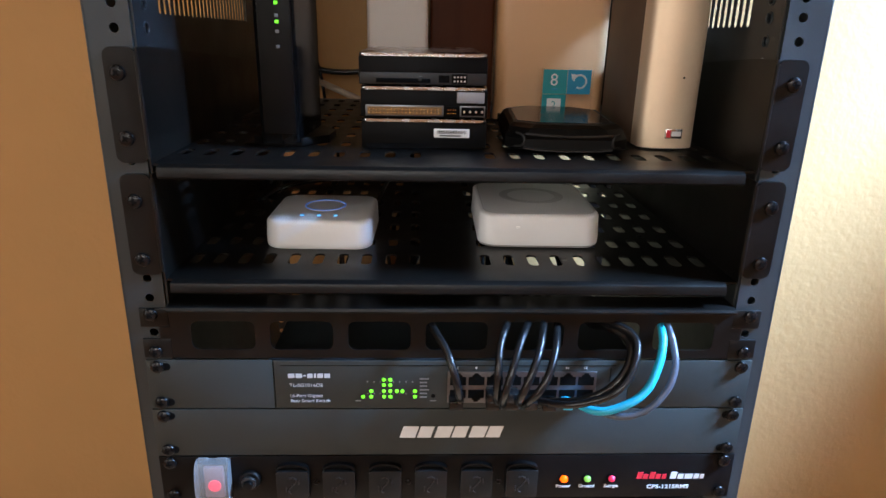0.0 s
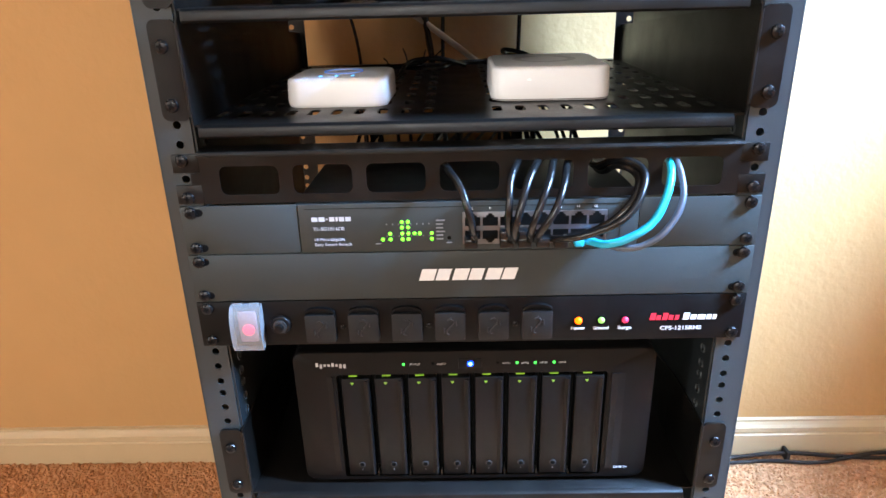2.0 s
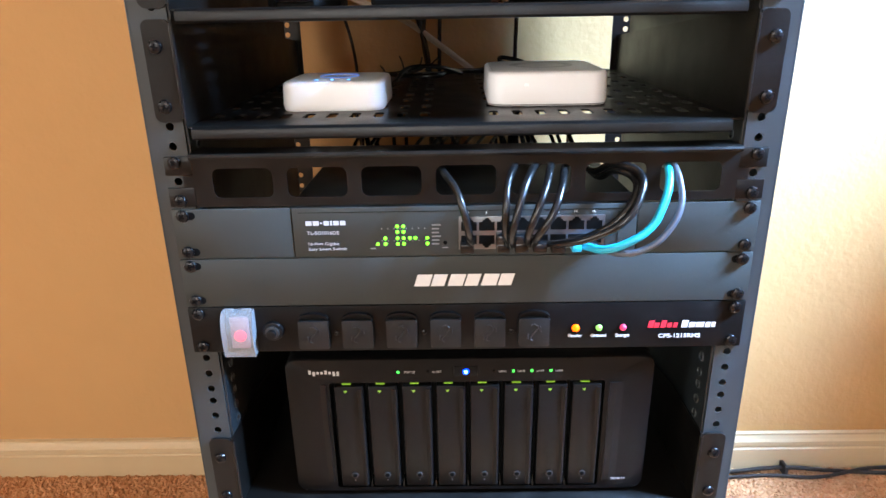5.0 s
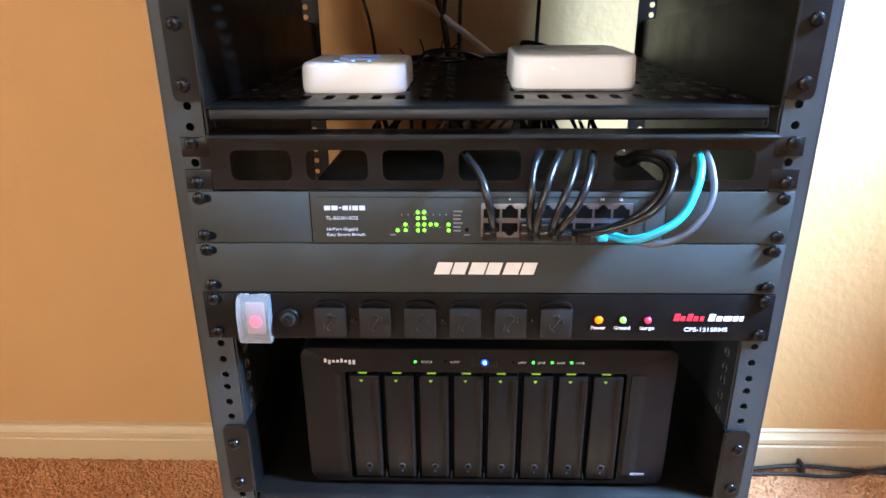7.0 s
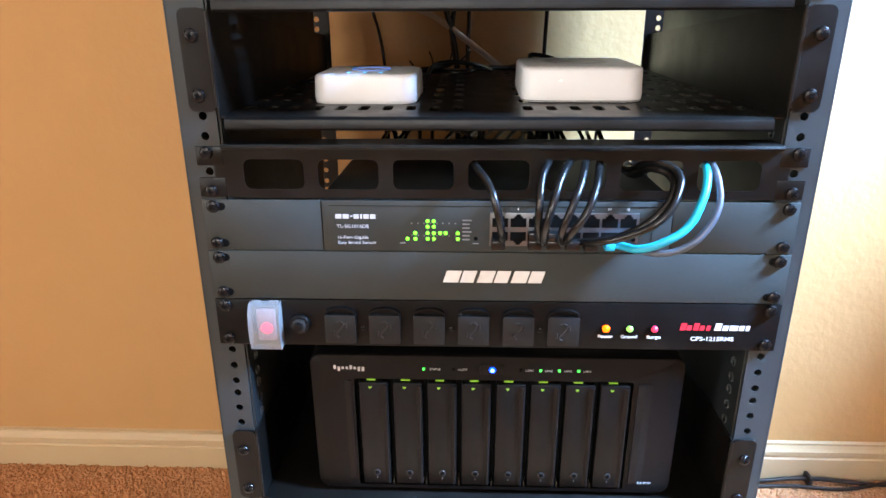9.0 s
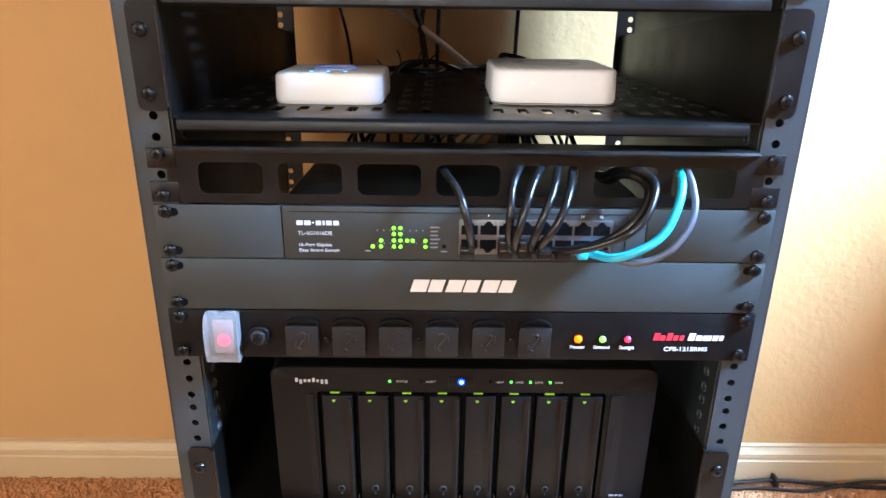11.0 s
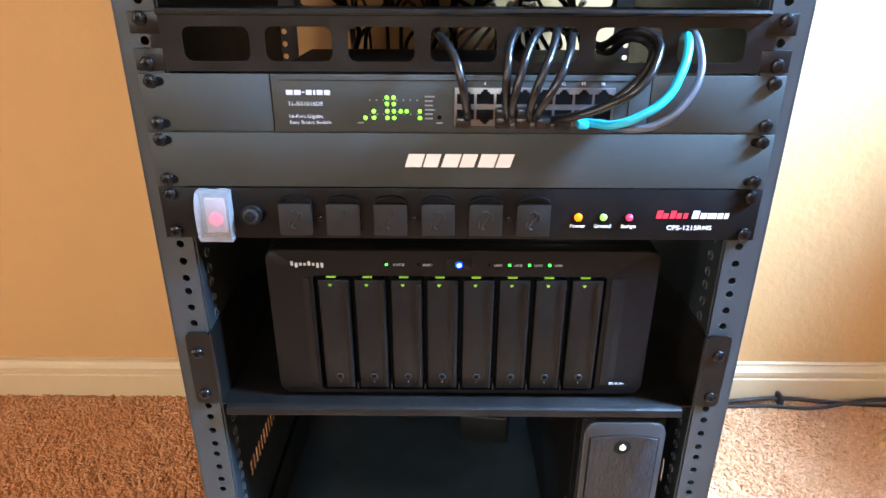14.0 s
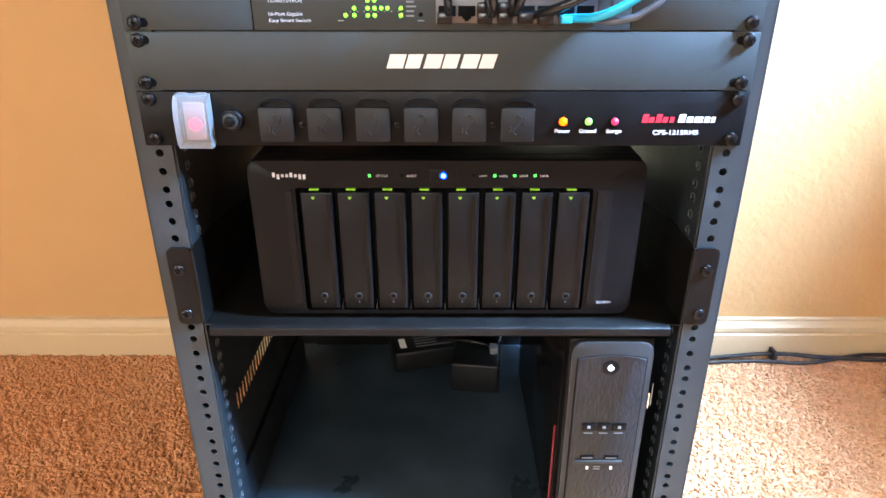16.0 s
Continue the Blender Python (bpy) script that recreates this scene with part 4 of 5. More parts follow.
# ---- top shelf ----
def hard_drive(ob, z, look_kind):
    """One drive of the stack, its connectors to the front."""
    w, d, h = 0.1016, 0.147, 0.0245
    part("casting", box(-w / 2, w / 2, 0, d, z, z + h - 0.003, 0.001), PCB, ob)
    part("lid", prism([(u, 0.0735 + v) for u, v in outline(w - 0.001, d + 0.0026, 0.004)], lambda u, v, k: (u, v, z + h - 0.0026 + k), 0.0022, 0.0008), STEEL, ob, "bright steel lid")
    if look_kind == 0:
        lab = part("paper_label", box(0.008, 0.037, -0.0006, 0.0002, z + 0.0095, z + 0.0165, 0.0002), LABEL, ob, "white barcode label")
        rng = random.Random(3)
        x = 0.0105
        while x < 0.034:
            k = rng.choice((0.0003, 0.0005, 0.0008))
            part("print_bar", box(x, x + k, -0.0008, -0.0005, z + 0.0125, z + 0.0155), VOID, lab)
            x += k + rng.choice((0.0004, 0.0006))
        part("print_bar", box(0.0125, 0.030, -0.0008, -0.0005, z + 0.0105, z + 0.0115), VOID, lab)
        part("front_step", box(-w / 2 + 0.004, 0.004, -0.0008, 0.001, z, z + 0.004), VOID, ob)
    if look_kind == 1:
        sh = part("ribbon_socket", box(-0.047, 0.0155, -0.001, 0.006, z + 0.001, z + 0.0098, 0.0004), PORTMETAL, ob, "pale ribbon cable socket")
        part("socket_well", box(-0.0455, 0.014, -0.0013, -0.0008, z + 0.0022, z + 0.0086), mat_well, sh)
        pin = mesh_of(box(-0.0004, 0.0004, -0.0022, 0, -0.0004, 0.0004), "pin", GOLD)
        for i in range(20):
            for r in range(2):
                part("pin", pin, None, sh, m=pose(-0.0437 + 0.0029 * i, -0.0012, z + 0.0041 + 0.0027 * r))
        jp = part("jumper_block", box(0.0175, 0.0265, -0.001, 0.004, z + 0.0015, z + 0.009), VOID, ob)
        for i in range(4):
            for r in range(2):
                part("pin", pin, None, jp, m=pose(0.019 + 0.002 * i, -0.001, z + 0.004 + 0.0028 * r))
        mo = part("power_socket", box(0.0285, 0.049, -0.001, 0.006, z + 0.001, z + 0.0098, 0.0004), PORTMETAL, ob, "four pin power socket")
        part("socket_well", box(0.0298, 0.0478, -0.0013, -0.0008, z + 0.0022, z + 0.0088), VOID, mo)
        big = mesh_of(rod(0.0009, (0, 0, 0), (0, -0.003, 0), 10), "pin", STEEL, True)
        for i in range(4):
            part("pin", big, None, mo, m=pose(0.0318 + 0.0048 * i, -0.0012, z + 0.0055))
        part("front_window", box(0.026, 0.048, -0.0006, 0.001, z + 0.012, z + 0.0205, 0.0003), tray_grey, ob)
    if look_kind == 2:
        part("connector_bar", box(-0.05, 0.05, -0.0015, 0.006, z + 0.0005, z + 0.0095, 0.0005), DARKGREY, ob)
        part("data_socket", box(-0.037, 0.0055, -0.0028, -0.001, z + 0.0018, z + 0.0052, 0.0003), VOID, ob)
        part("data_socket", box(-0.004, -0.0015, -0.003, -0.001, z + 0.0035, z + 0.0068), DARKGREY, ob)
        part("jumper_block", box(0.012, 0.0205, -0.0018, -0.001, z + 0.0022, z + 0.0078), VOID, ob)
        part("jumper_block", box(0.0225, 0.0345, -0.0018, -0.001, z + 0.0015, z + 0.0088), VOID, ob)
        pin = mesh_of(box(-0.0006, 0.0006, -0.0022, 0, -0.0006, 0.0006), "pin", STEEL)
        for i in range(4):
            for r in range(2):
                part("pin", pin, None, ob, m=pose(0.0245 + 0.0027 * i, -0.0014, z + 0.0035 + 0.0032 * r))
    for sx in (-1, 1):
        part("side_screw", SCREW_ME, None, ob, m=pose(sx * (w / 2), 0.016, z + 0.0064, 0, 0, 90 * sx) @ Matrix.Scale(0.5, 4))


tray_grey = mat("mid_grey_plastic", (0.25, 0.25, 0.26), 0.4, vary=0.05, scale=90)
mat_well = mat("amber_socket_well", (0.16, 0.08, 0.022), 0.4, vary=0.2, scale=200)
for i, dx in enumerate((0.0, 0.0, -0.001)):
    d = thing("hard_drive", on_shelf(S1, -0.0255 + dx, 0.067 + 0.002 * (i == 0), 0.6 * (i - 1)) @ pose(0, 0, 0.0005 + 0.0255 * i), ("black bare hard drive with a white barcode label", "bare hard drive with a gold pin ribbon socket", "bare hard drive with a bright steel lid on top")[i], "hard drive", "stack of hard drives")
    hard_drive(d, 0.0, i)


def external_drive():
    ob = thing("external_drive", on_shelf(S1, 0.091, 0.058, -4), "dark faceted external drive lying flat on the shelf", "external drive")
    def ring(z, g, c, nose):
        w, d = 0.050 - g, 0.145 - g
        return [(-w + c, g + nose, z), (w - c, g + nose, z), (w, g + c, z), (w, d - c, z), (w - c, d, z), (-w + c, d, z), (-w, d - c, z), (-w, g + c, z)]
    part("body", loft([ring(0.0, 0.004, 0.014, 0.004), ring(0.003, 0.0, 0.014, 0.0), ring(0.011, 0.0, 0.014, 0.0), ring(0.019, 0.0035, 0.016, 0.003), ring(0.0215, 0.007, 0.018, 0.006)]), PLASTIC, ob, smooth=False)
    part("top_plate", loft([ring(0.0216, 0.010, 0.019, 0.010), ring(0.0222, 0.0105, 0.019, 0.010)]), GLOSS, ob, "mirror glossy black top")
    for z in (0.0035, 0.0155):
        me = tube([(-0.035, 0.0, z), (-0.02, -0.0012, z - 0.001), (0.02, -0.0012, z - 0.001), (0.035, 0.0, z)], 0.0009, 2)
        me.materials.clear()
        me.materials.append(DARKGREY)
        part("front_rib", me, None, ob)
    for sx in (-1, 1):
        me = tube([(sx * 0.042, 0.004, 0.016), (sx * 0.0365, -0.0002, 0.0135), (sx * 0.0365, -0.0002, 0.007), (sx * 0.043, 0.005, 0.0045)], 0.001, 2)
        me.materials.clear()
        me.materials.append(DARKGREY)
        part("corner_rib", me, None, ob)
    return ob


external_drive()


def sticker_card():
    ob = thing("sticker_card", on_shelf(S1, 0.0945, 0.2045) @ pose(0, 0, 0.0085) @ Matrix.Scale(1.225, 4), "teal and blue sticker on an upright clear film", "sticker")
    s = 0.0202
    part("clear_film", box(-0.001, 2 * s + 0.001, 0, 0.0006, -0.0068, 2 * s), GLASS, ob).visible_shadow = False
    part("square", box(0, s - 0.0004, -0.0006, -0.0002, 0.0008, s - 0.0004), TEAL, ob)
    part("square", box(0, s - 0.0004, -0.0006, -0.0002, s, 2 * s - 0.0008), TEAL, ob)
    part("square", box(s, 2 * s - 0.0008, -0.0006, -0.0002, s, 2 * s - 0.0008), BLUEST, ob)
    words("8", 0.0062, -0.0008, s + 0.0068, 0.0135, PRINT, ob)
    bar(0.0072, 0.0125, s + 0.0032, s + 0.0046, -0.0008, BLUEST, ob)
    shield = [(0.0042, 0.0165), (0.0158, 0.0165), (0.0158, 0.009), (0.013, 0.0062), (0.007, 0.0062), (0.0042, 0.009)]
    part("shield", prism(shield, lambda u, v, w: (u, -0.0009 + w, v), 0.0003), PRINT, ob)
    bar(0.006, 0.014, 0.0022, 0.005, -0.0008, PRINT, ob)
    words("2", 0.0079, -0.0011, 0.0085, 0.0085, TEAL, ob)
    arc = [(1.5 * s + 0.0052 * math.cos(a), -0.0008, 1.5 * s + 0.0052 * math.sin(a)) for a in [2.6 - k * 0.42 for k in range(-1, 12)]]
    me = tube(arc, 0.0008, 2)
    me.materials.clear()
    me.materials.append(PRINT)
    part("arrow", me, None, ob)
    part("arrow_head", prism([(1.5 * s - 0.0075, 1.5 * s + 0.0062), (1.5 * s - 0.0025, 1.5 * s + 0.0055), (1.5 * s - 0.0065, 1.5 * s + 0.0015)], lambda u, v, w: (u, -0.0012 + w, v), 0.0005), PRINT, ob)
    return ob


sticker_card()


def desktop_drive():
    ob = thing("desktop_drive", on_shelf(S1, 0.1805, 0.078), "upright desktop drive with a rounded champagne front", "desktop drive")
    w, h, d = 0.0475, 0.168, 0.13
    spine = [(w / 2 * math.cos(a), 0.012 - 0.012 * abs(math.sin(a)) ** 0.8) for a in [math.pi + math.pi * k / 16 for k in range(17)]]
    ring = spine + [(w / 2, 0.026), (-w / 2, 0.026)]
    part("front_spine", loft([[(x, y, z) for x, y in ring] for z in (0.002, h)]), CHAMP, ob, "champagne metal front")
    part("case", box(-w / 2 + 0.0008, w / 2 - 0.0008, 0.026, d, 0.001, h, 0.001), mat_case, ob, "dark brown plastic case")
    part("logo_plate", box(-0.0038, 0.0105, -0.0012, 0.0008, 0.0105, 0.0185, 0.0004), STEEL, ob)
    part("logo_shape", box(-0.0028, 0.0005, -0.0015, -0.001, 0.0115, 0.0175), REDPRINT, ob)
    part("logo_shape", box(0.0015, 0.0095, -0.0015, -0.001, 0.0125, 0.0165), PRINT, ob)
    part("pin_light", rod(0.0008, (0.006, 0.0, 0.06), (0.006, -0.0007, 0.06), 10), VOID, ob)
    return ob


mat_case = mat("dark_brown_case", (0.09, 0.058, 0.04), 0.55, spec=0.2, vary=0.15, scale=40, bump=0.1)
desktop_drive()


def modem():
    ob = thing("modem", on_shelf(S1, -0.1415, 0.066, -4), "tall glossy black modem with green lights on a foot", "modem")
    part("body", prism(outline(0.032, 0.085, 0.005), lambda u, v, w: (u, v + 0.0425, 0.004 + w), 0.2, 0.0015), GLOSS, ob)
    part("front_strip", box(-0.012, 0.014, -0.0015, 0.001, 0.012, 0.2, 0.0007), PLASTIC, ob)
    part("foot", prism([(-0.028, 0.02), (-0.016, 0.008), (0.016, 0.008), (0.034, 0.03), (0.034, 0.06), (0.016, 0.084), (-0.016, 0.084), (-0.028, 0.06)], lambda u, v, w: (u, v, w), 0.007, 0.001), PLASTIC, ob)
    for z, m in ((0.109, LED_G), (0.1, GREYPRINT), (0.0955, LED_G), (0.0885, GREYPRINT), (0.0775, GREYPRINT)):
        part("status_light", box(0.002, 0.0048, -0.0022, -0.0014, z, z + 0.0024, 0.0003), m, ob)
    return ob


modem()


def upright_box(name, x, y, w, d, h, m, label):
    ob = thing(name, on_shelf(S1, x, y), label, "device")
    part("case", prism(outline(w, d, 0.012 if w > 0.1 else 0.004), lambda u, v, k: (u, v, 0.002 + k), h, 0.001), m, ob)
    part("foot", box(-w / 2 + 0.004, w / 2 - 0.004, -d / 2 + 0.003, d / 2 - 0.003, 0, 0.003), PLASTIC, ob)
    return ob


upright_box("network_box", -0.0525, 0.262, 0.063, 0.03, 0.22, SMOKE, "pale grey upright plastic network box")
upright_box("network_box", 0.0145, 0.262, 0.067, 0.03, 0.22, BROWN, "dark brown glossy upright plastic box")

slab = upright_box("storage_box", 0.1085, 0.252, 0.117, 0.034, 0.22, TANGLOSS, "tan satin upright box with rounded edges")
part("edge_band", prism([(u * 0.98, v) for u, v in outline(0.117, 0.036, 0.012)], lambda u, v, k: (u, v, 0.001 + k), 0.008), PLASTIC, slab)


# ---- second shelf ----
def rounded_hub(name, m, w, d, h, r, label, chamfer, category):
    ob = thing(name, m, label, category)
    rings = [[(u * k, v * k, z) for u, v in outline(w, d, r, 8)] for z, k in ((0.0, 0.965), (0.0012, 0.985), (0.003, 0.995), (0.006, 1.0), (h - chamfer, 0.985), (h - chamfer * 0.5, 0.972), (h - chamfer * 0.15, 0.945), (h, 0.9))]
    part("shell", loft(rings), WHITE, ob)
    return ob


hub = rounded_hub("lighting_bridge", on_shelf(S2, -0.1145, 0.114, -1), 0.092, 0.0915, 0.0255, 0.014, "white square lighting bridge with a blue ring light", 0.004, "hub")
ring_top = [[(r * math.cos(a * math.pi / 18), 0.004 + r * math.sin(a * math.pi / 18), z) for a in range(36)] for r, z in ((0.0185, 0.0252), (0.0185, 0.0259), (0.0172, 0.0259), (0.0172, 0.0252), (0.001, 0.0252))]
part("top_button", loft(ring_top), SILVERTOP, hub)
me = tube([(0.0178 * math.cos(a * math.pi / 8), 0.004 + 0.0178 * math.sin(a * math.pi / 8), 0.0258) for a in range(16)], 0.0005, 2, True)
me.materials.clear()
me.materials.append(LED_I)
part("ring_light", me, None, hub, "glowing blue ring")
for i in range(3):
    part("status_light", rod(0.0017, (-0.0155 + 0.0145 * i, -0.029, 0.025), (-0.0155 + 0.0145 * i, -0.029, 0.0261), 14), LED_D, hub, "glowing blue dot")

hub2 = rounded_hub("home_hub", on_shelf(S2, 0.0785, 0.138, -1), 0.1085, 0.124, 0.0305, 0.017, "white rounded home automation hub with a dished top", 0.003, "hub")
dish = [[(r * math.cos(a * math.pi / 24), 0.006 + r * 0.95 * math.sin(a * math.pi / 24), z) for a in range(48)] for r, z in ((0.031, 0.0304), (0.030, 0.0309), (0.028, 0.0307), (0.02, 0.0304), (0.002, 0.0303))]
part("dished_top", loft(dish), SILVERTOP, hub2)
lid = [[(u * k, v * k, z) for u, v in outline(0.1085, 0.124, 0.017, 8)] for z, k in ((0.0300, 0.93), (0.0304, 0.92), (0.03045, 0.9))]
part("top_plate", loft(lid), SILVERTOP, hub2, "pale grey top")
part("status_light", box(-0.0215, -0.0185, -0.0618, -0.0605, 0.0185, 0.0198, 0.0004), LED_W, hub2)
part("shadow_gap", loft([[(u * k, v * k, z) for u, v in outline(0.1085, 0.124, 0.017, 8)] for z, k in ((0.0001, 0.97), (0.0022, 0.9955))]), DARKGREY, hub2)


# ---- cables ----
Y = -0.004
patch = [
    ("network_cable", [(-0.022, 0.07, 0.662), (-0.022, 0.03, 0.666), (-0.016, -0.006, 0.665), (-0.008, -0.022, 0.657), (-0.002, -0.032, 0.643), (0.002, -0.03, 0.625), (0.004, -0.014, 0.608), (0.0015, Y, 0.604)], CABLE),
    ("network_cable", [(0.048, 0.07, 0.664), (0.048, 0.03, 0.668), (0.039, -0.006, 0.669), (0.033, -0.022, 0.66), (0.031, -0.033, 0.644), (0.031, -0.03, 0.625), (0.034, -0.014, 0.607), (0.031, Y, 0.604)], CABLE),
    ("network_cable", [(0.066, 0.07, 0.664), (0.066, 0.03, 0.668), (0.055, -0.006, 0.669), (0.047, -0.024, 0.66), (0.04, -0.036, 0.642), (0.036, -0.034, 0.623), (0.036, -0.016, 0.607), (0.031, Y, 0.611)], CABLE),
    ("network_cable", [(0.077, 0.07, 0.664), (0.077, 0.03, 0.668), (0.068, -0.006, 0.669), (0.063, -0.024, 0.659), (0.055, -0.037, 0.643), (0.049, -0.035, 0.624), (0.05, -0.014, 0.607), (0.046, Y, 0.604)], CABLE),
    ("network_cable", [(0.087, 0.07, 0.662), (0.087, 0.03, 0.666), (0.079, -0.006, 0.665), (0.074, -0.026, 0.655), (0.066, -0.038, 0.639), (0.057, -0.036, 0.623), (0.052, -0.016, 0.608), (0.046, Y, 0.611)], CABLE),
    ("network_cable", [(0.114, 0.08, 0.651), (0.114, 0.04, 0.655), (0.125, 0, 0.669), (0.137, -0.016, 0.665), (0.134, -0.032, 0.652), (0.121, -0.042, 0.635), (0.099, -0.036, 0.62), (0.079, -0.024, 0.611), (0.068, -0.01, 0.606), (0.061, Y, 0.604)], CABLE),
    ("network_cable", [(0.119, 0.08, 0.646), (0.119, 0.04, 0.65), (0.125, -0, 0.664), (0.133, -0.012, 0.661), (0.132, -0.026, 0.653), (0.119, -0.036, 0.636), (0.098, -0.03, 0.619), (0.082, -0.018, 0.61), (0.076, -0.008, 0.605), (0.076, Y, 0.603)], CABLE),
    ("network_cable", [(0.171, 0.07, 0.658), (0.171, 0.03, 0.662), (0.163, -0.004, 0.665), (0.161, -0.014, 0.658), (0.154, -0.026, 0.642), (0.144, -0.032, 0.626), (0.128, -0.032, 0.614), (0.111, -0.026, 0.606), (0.099, -0.012, 0.604), (0.091, Y, 0.603)], CYAN),
    ("network_cable", [(0.175, 0.07, 0.662), (0.175, 0.03, 0.666), (0.168, -0.004, 0.667), (0.169, -0.016, 0.657), (0.167, -0.028, 0.642), (0.158, -0.034, 0.625), (0.143, -0.034, 0.61), (0.124, -0.028, 0.603), (0.11, -0.012, 0.603), (0.106, Y, 0.603)], SLATE),
]
for name, pts, m in patch:
    lab = {CABLE: "black network patch cable plugged into the switch", CYAN: "cyan network patch cable plugged into the switch", SLATE: "slate blue network patch cable plugged into the switch"}[m]
    ob = cable(name, pts, 0.0031 if m is CABLE else (0.0033 if m is CYAN else 0.0027), m, lab, "network cable", "patch cables")
    ex, ey, ez = pts[-1]
    pw = 0.0055 if m is CABLE else 0.004
    part("plug", box(ex - pw, ex + pw, ey - 0.012, ey + 0.003, ez - 0.7 * pw, ez + 0.7 * pw, 0.001), m, ob)

rng = random.Random(11)
for i in range(16):
    x = (-0.12, -0.11, -0.1, -0.095, -0.05, -0.04, -0.03, 0.0, 0.045, 0.055, 0.06, 0.07, 0.08, 0.1, 0.12, 0.13)[i]
    x2 = x + rng.uniform(-0.05, 0.05)
    y = rng.uniform(0.27, 0.36)
    pts = [(x, 0.19, 0.62 + rng.uniform(0, 0.012)), (x + rng.uniform(-0.01, 0.01), 0.22, 0.635 + rng.uniform(0, 0.02)), ((x + x2) / 2 + rng.uniform(-0.02, 0.02), y, 0.665 + rng.uniform(-0.02, 0.02)), (x2, 0.37, 0.672 + rng.uniform(-0.006, 0.008)), (x2 + rng.uniform(-0.02, 0.02), 0.425, 0.66), (x2, 0.43, 0.4)]
    cable("rear_cable", pts, rng.choice((0.0022, 0.0028, 0.0028)), CABLE, "black cable looping behind the network switch", group="rear cables")
tie = mat("pale_cable_tie", (0.35, 0.3, 0.26), 0.5)
for i in range(5):
    cable("rear_cable", [(0.05 + 0.012 * i, 0.19, 0.625), (0.06 + 0.006 * i, 0.23, 0.652), (0.068 + 0.002 * i, 0.27, 0.668), (0.06 - 0.012 * i, 0.33, 0.65), (0.04 - 0.02 * i, 0.42, 0.6)], 0.0024, CABLE, "black cable gathered by a tie behind the switch", group="rear cables")
tagged(part("cable_tie", loft([[(0.071 + 0.009 * math.cos(a * 0.524), y, 0.664 + 0.008 * math.sin(a * 0.524)) for a in range(12)] for y in (0.255, 0.262)]), tie), "pale cable tie round the black cables", "cable tie")

# cords lying at the back of the second shelf
zb = S2 + 0.0065
cable("power_cable", [(-0.19, 0.30, zb + 0.002), (-0.15, 0.335, zb + 0.004), (-0.09, 0.345, zb + 0.005), (-0.03, 0.32, zb + 0.004), (-0.01, 0.36, zb + 0.006), (0.03, 0.40, zb + 0.004)], 0.0032, CABLE, "black power cord lying on the shelf", group="shelf cords")
cable("power_cable", [(-0.2, 0.22, zb), (-0.175, 0.28, zb + 0.004), (-0.1, 0.315, zb + 0.006), (-0.055, 0.30, zb + 0.012), (-0.035, 0.33, zb + 0.016), (-0.005, 0.35, zb + 0.008), (0.0, 0.42, zb)], 0.0028, CABLE, "black power cord looped on the shelf", group="shelf cords")
cable("power_cable", [(-0.075, 0.165, zb + 0.003), (-0.07, 0.22, zb + 0.006), (-0.055, 0.27, zb + 0.018), (-0.02, 0.29, zb + 0.016), (0.005, 0.33, zb + 0.006)], 0.0026, CABLE, "black cord of the lighting bridge", group="shelf cords")
for a, b in (((-0.065, 0.30, zb + 0.008), (-0.07, 0.295, zb + 0.03)), ((-0.04, 0.31, zb + 0.012), (-0.02, 0.30, zb + 0.03)), ((-0.048, 0.3, zb + 0.014), (-0.043, 0.3, zb + 0.028)), ((-0.09, 0.32, zb + 0.006), (-0.095, 0.31, zb + 0.018))):
    cable("twist_tie", [a, tuple((Vector(a) + Vector(b)) / 2 + Vector((0.001, 0, 0.001))), b], 0.0009, CABLE, "stiff black end of a twist tie", "cable tie", "twist tie ends")
cable("power_cable", [(0.085, 0.2, zb + 0.004), (0.075, 0.26, zb + 0.022), (0.05, 0.29, zb + 0.026), (0.06, 0.31, zb + 0.018), (0.1, 0.30, zb + 0.016), (0.14, 0.29, zb + 0.008), (0.14, 0.34, zb + 0.004), (0.05, 0.36, zb + 0.006), (0.035, 0.42, zb)], 0.0026, CABLE, "black cord coiled behind the white hub", group="shelf cords")
cable("power_cable", [(0.03, 0.41, zb + 0.002), (0.045, 0.38, zb + 0.006), (0.06, 0.34, zb + 0.004)], 0.0048, CABLE, "thick black plug lead", group="shelf cords")

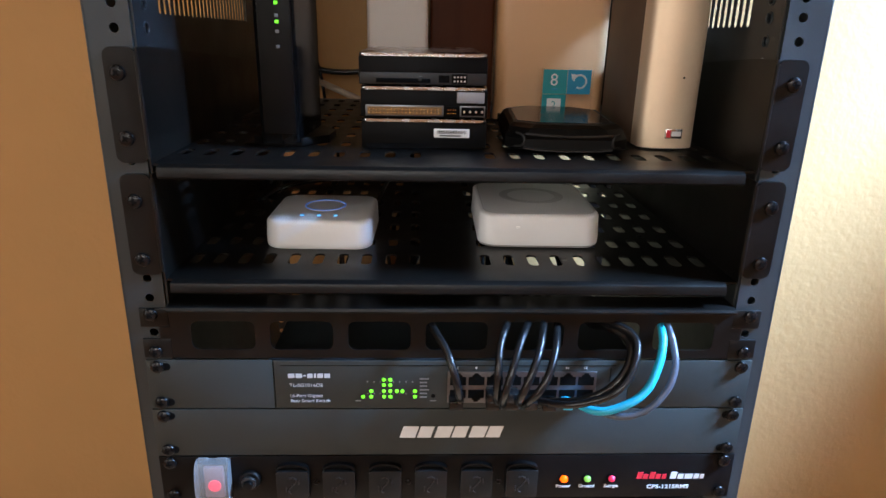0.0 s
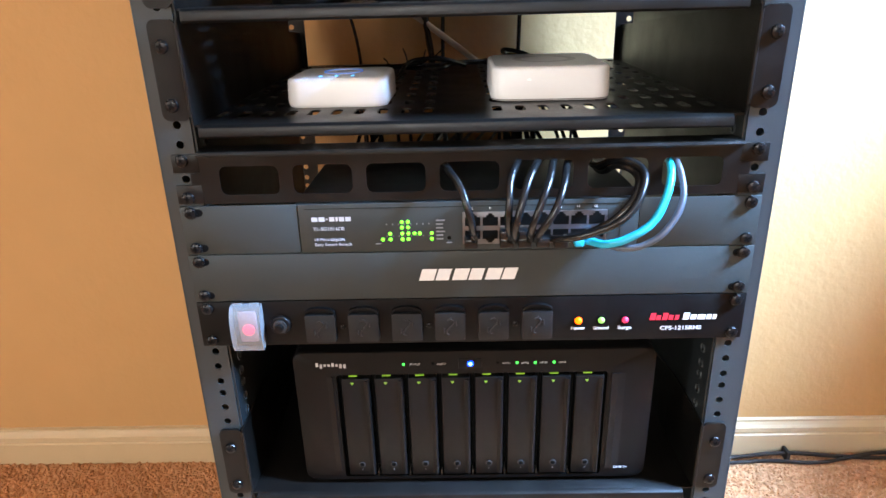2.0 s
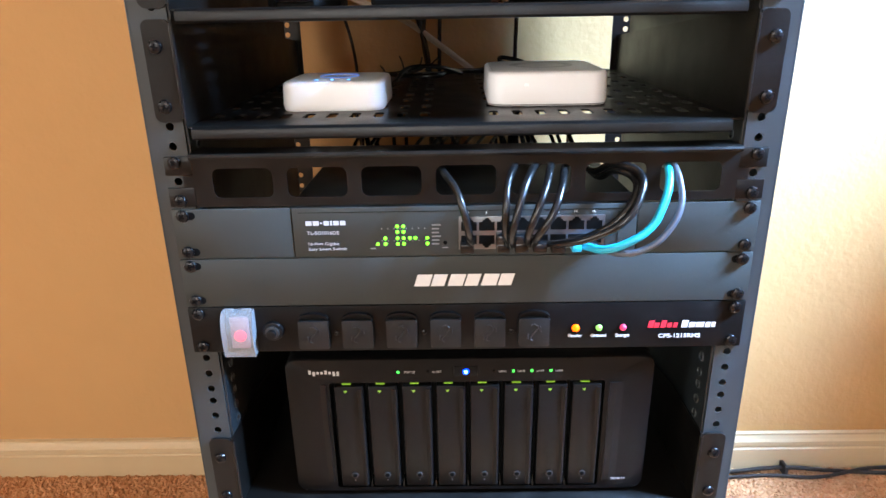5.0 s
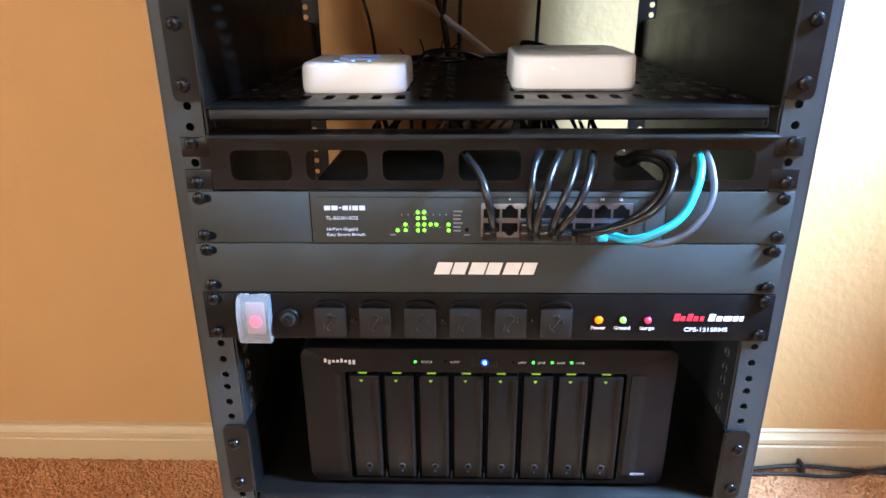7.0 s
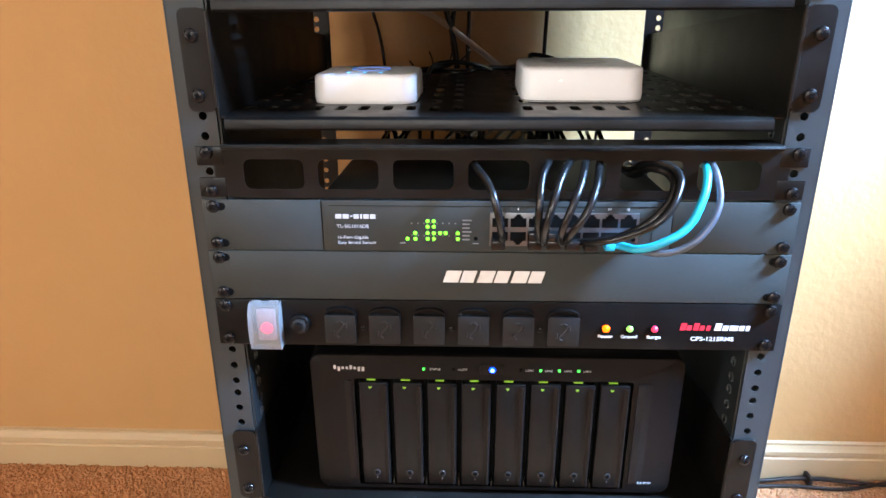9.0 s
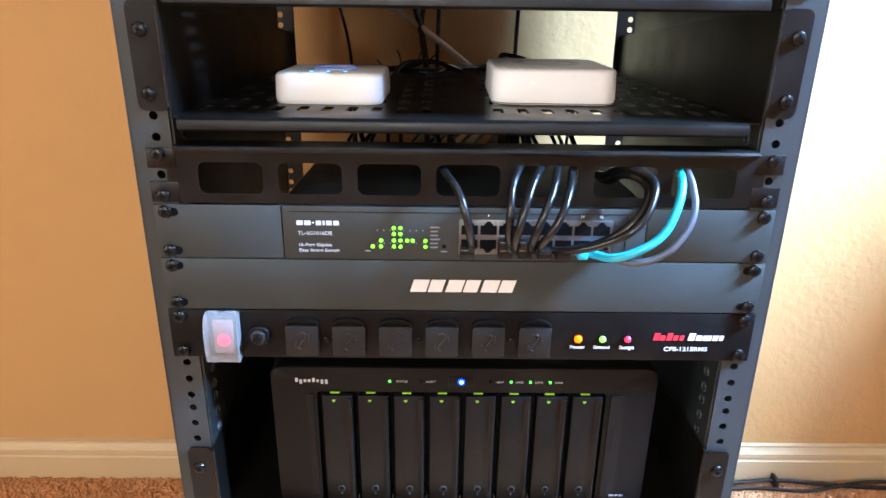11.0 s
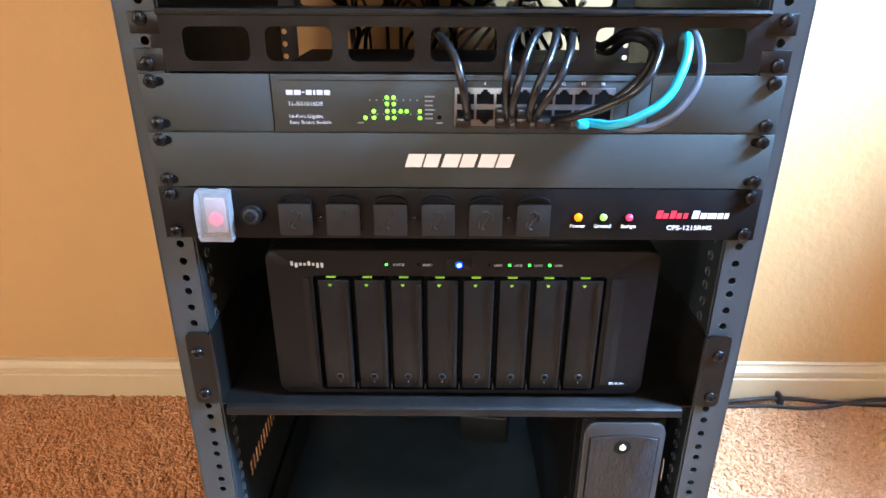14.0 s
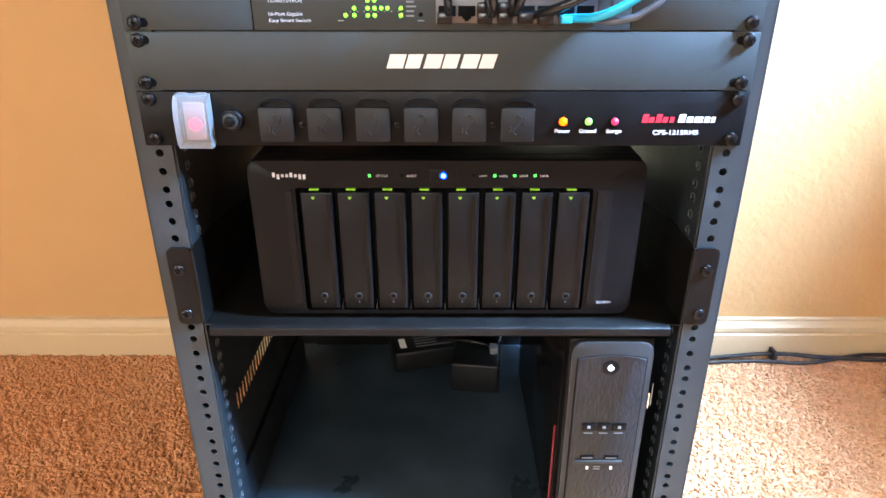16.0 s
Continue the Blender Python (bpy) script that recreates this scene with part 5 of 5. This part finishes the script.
# cords that hang down the wall behind the rack
cable("hanging_cable", [(-0.188, 0.44, 1.0), (-0.179, 0.44, 0.903), (-0.172, 0.44, 0.868), (-0.162, 0.44, 0.83), (-0.156, 0.44, 0.79), (-0.149, 0.44, 0.764), (-0.144, 0.44, 0.737), (-0.141, 0.44, 0.7), (-0.14, 0.443, 0.5)], 0.0022, CABLE, "thin black cord hanging behind the rack", group="hanging cords")
cable("hanging_cable", [(-0.054, 0.438, 0.79), (-0.046, 0.44, 0.76), (-0.04, 0.44, 0.725), (-0.036, 0.44, 0.6)], 0.0042, CABLE, "thick black cord hanging behind the rack", group="hanging cords")
cable("hanging_cable", [(-0.042, 0.443, 0.8), (-0.046, 0.445, 0.757), (-0.04, 0.447, 0.71), (-0.038, 0.447, 0.6)], 0.0032, CABLE, "black cord hanging behind the rack", group="hanging cords")
cable("hanging_cable", [(-0.022, 0.45, 0.797), (-0.024, 0.45, 0.72), (-0.024, 0.45, 0.5)], 0.0028, CABLE, "black cord hanging straight down the wall", group="hanging cords")
cable("hanging_cable", [(0.086, 0.45, 0.797), (0.084, 0.45, 0.72), (0.083, 0.45, 0.5)], 0.003, CABLE, "black cord hanging straight down the wall", group="hanging cords")
cable("antenna_cable", [(-0.3, 0.44, 0.875), (-0.183, 0.44, 0.829), (-0.108, 0.44, 0.797), (-0.069, 0.44, 0.78), (-0.03, 0.44, 0.753), (0.022, 0.44, 0.714), (0.06, 0.44, 0.685)], 0.0042, BEIGE, "beige round cable slanting down the wall")
cable("hanging_cable", [(-0.185, 0.42, 0.855), (-0.165, 0.44, 0.838), (-0.138, 0.44, 0.834), (-0.1, 0.44, 0.836), (-0.07, 0.42, 0.84), (-0.05, 0.3, 0.845)], 0.004, CABLE, "black cord between the modem and the box", group="hanging cords")

# cord along the skirting
cable("floor_cable", [(0.24, 0.43, 0.004), (0.4, 0.44, 0.005), (0.5, 0.447, 0.009), (0.58, 0.45, 0.013), (0.68, 0.445, 0.008), (0.8, 0.44, 0.006), (1.0, 0.445, 0.006), (1.3, 0.44, 0.006)], 0.0036, FLOORCORD, "black power cord lying along the skirting", group="floor cords")
cable("floor_cable", [(0.24, 0.44, 0.005), (0.42, 0.432, 0.005), (0.55, 0.438, 0.006), (0.63, 0.432, 0.006), (0.75, 0.45, 0.011), (0.95, 0.437, 0.006), (1.3, 0.45, 0.006)], 0.0032, FLOORCORD, "black power cord lying along the skirting", group="floor cords")
tagged(part("cable_tie", box(0.578, 0.584, 0.438, 0.46, 0.002, 0.022, 0.001), FLOORCORD), "small black tie holding the floor cords", "cable tie")
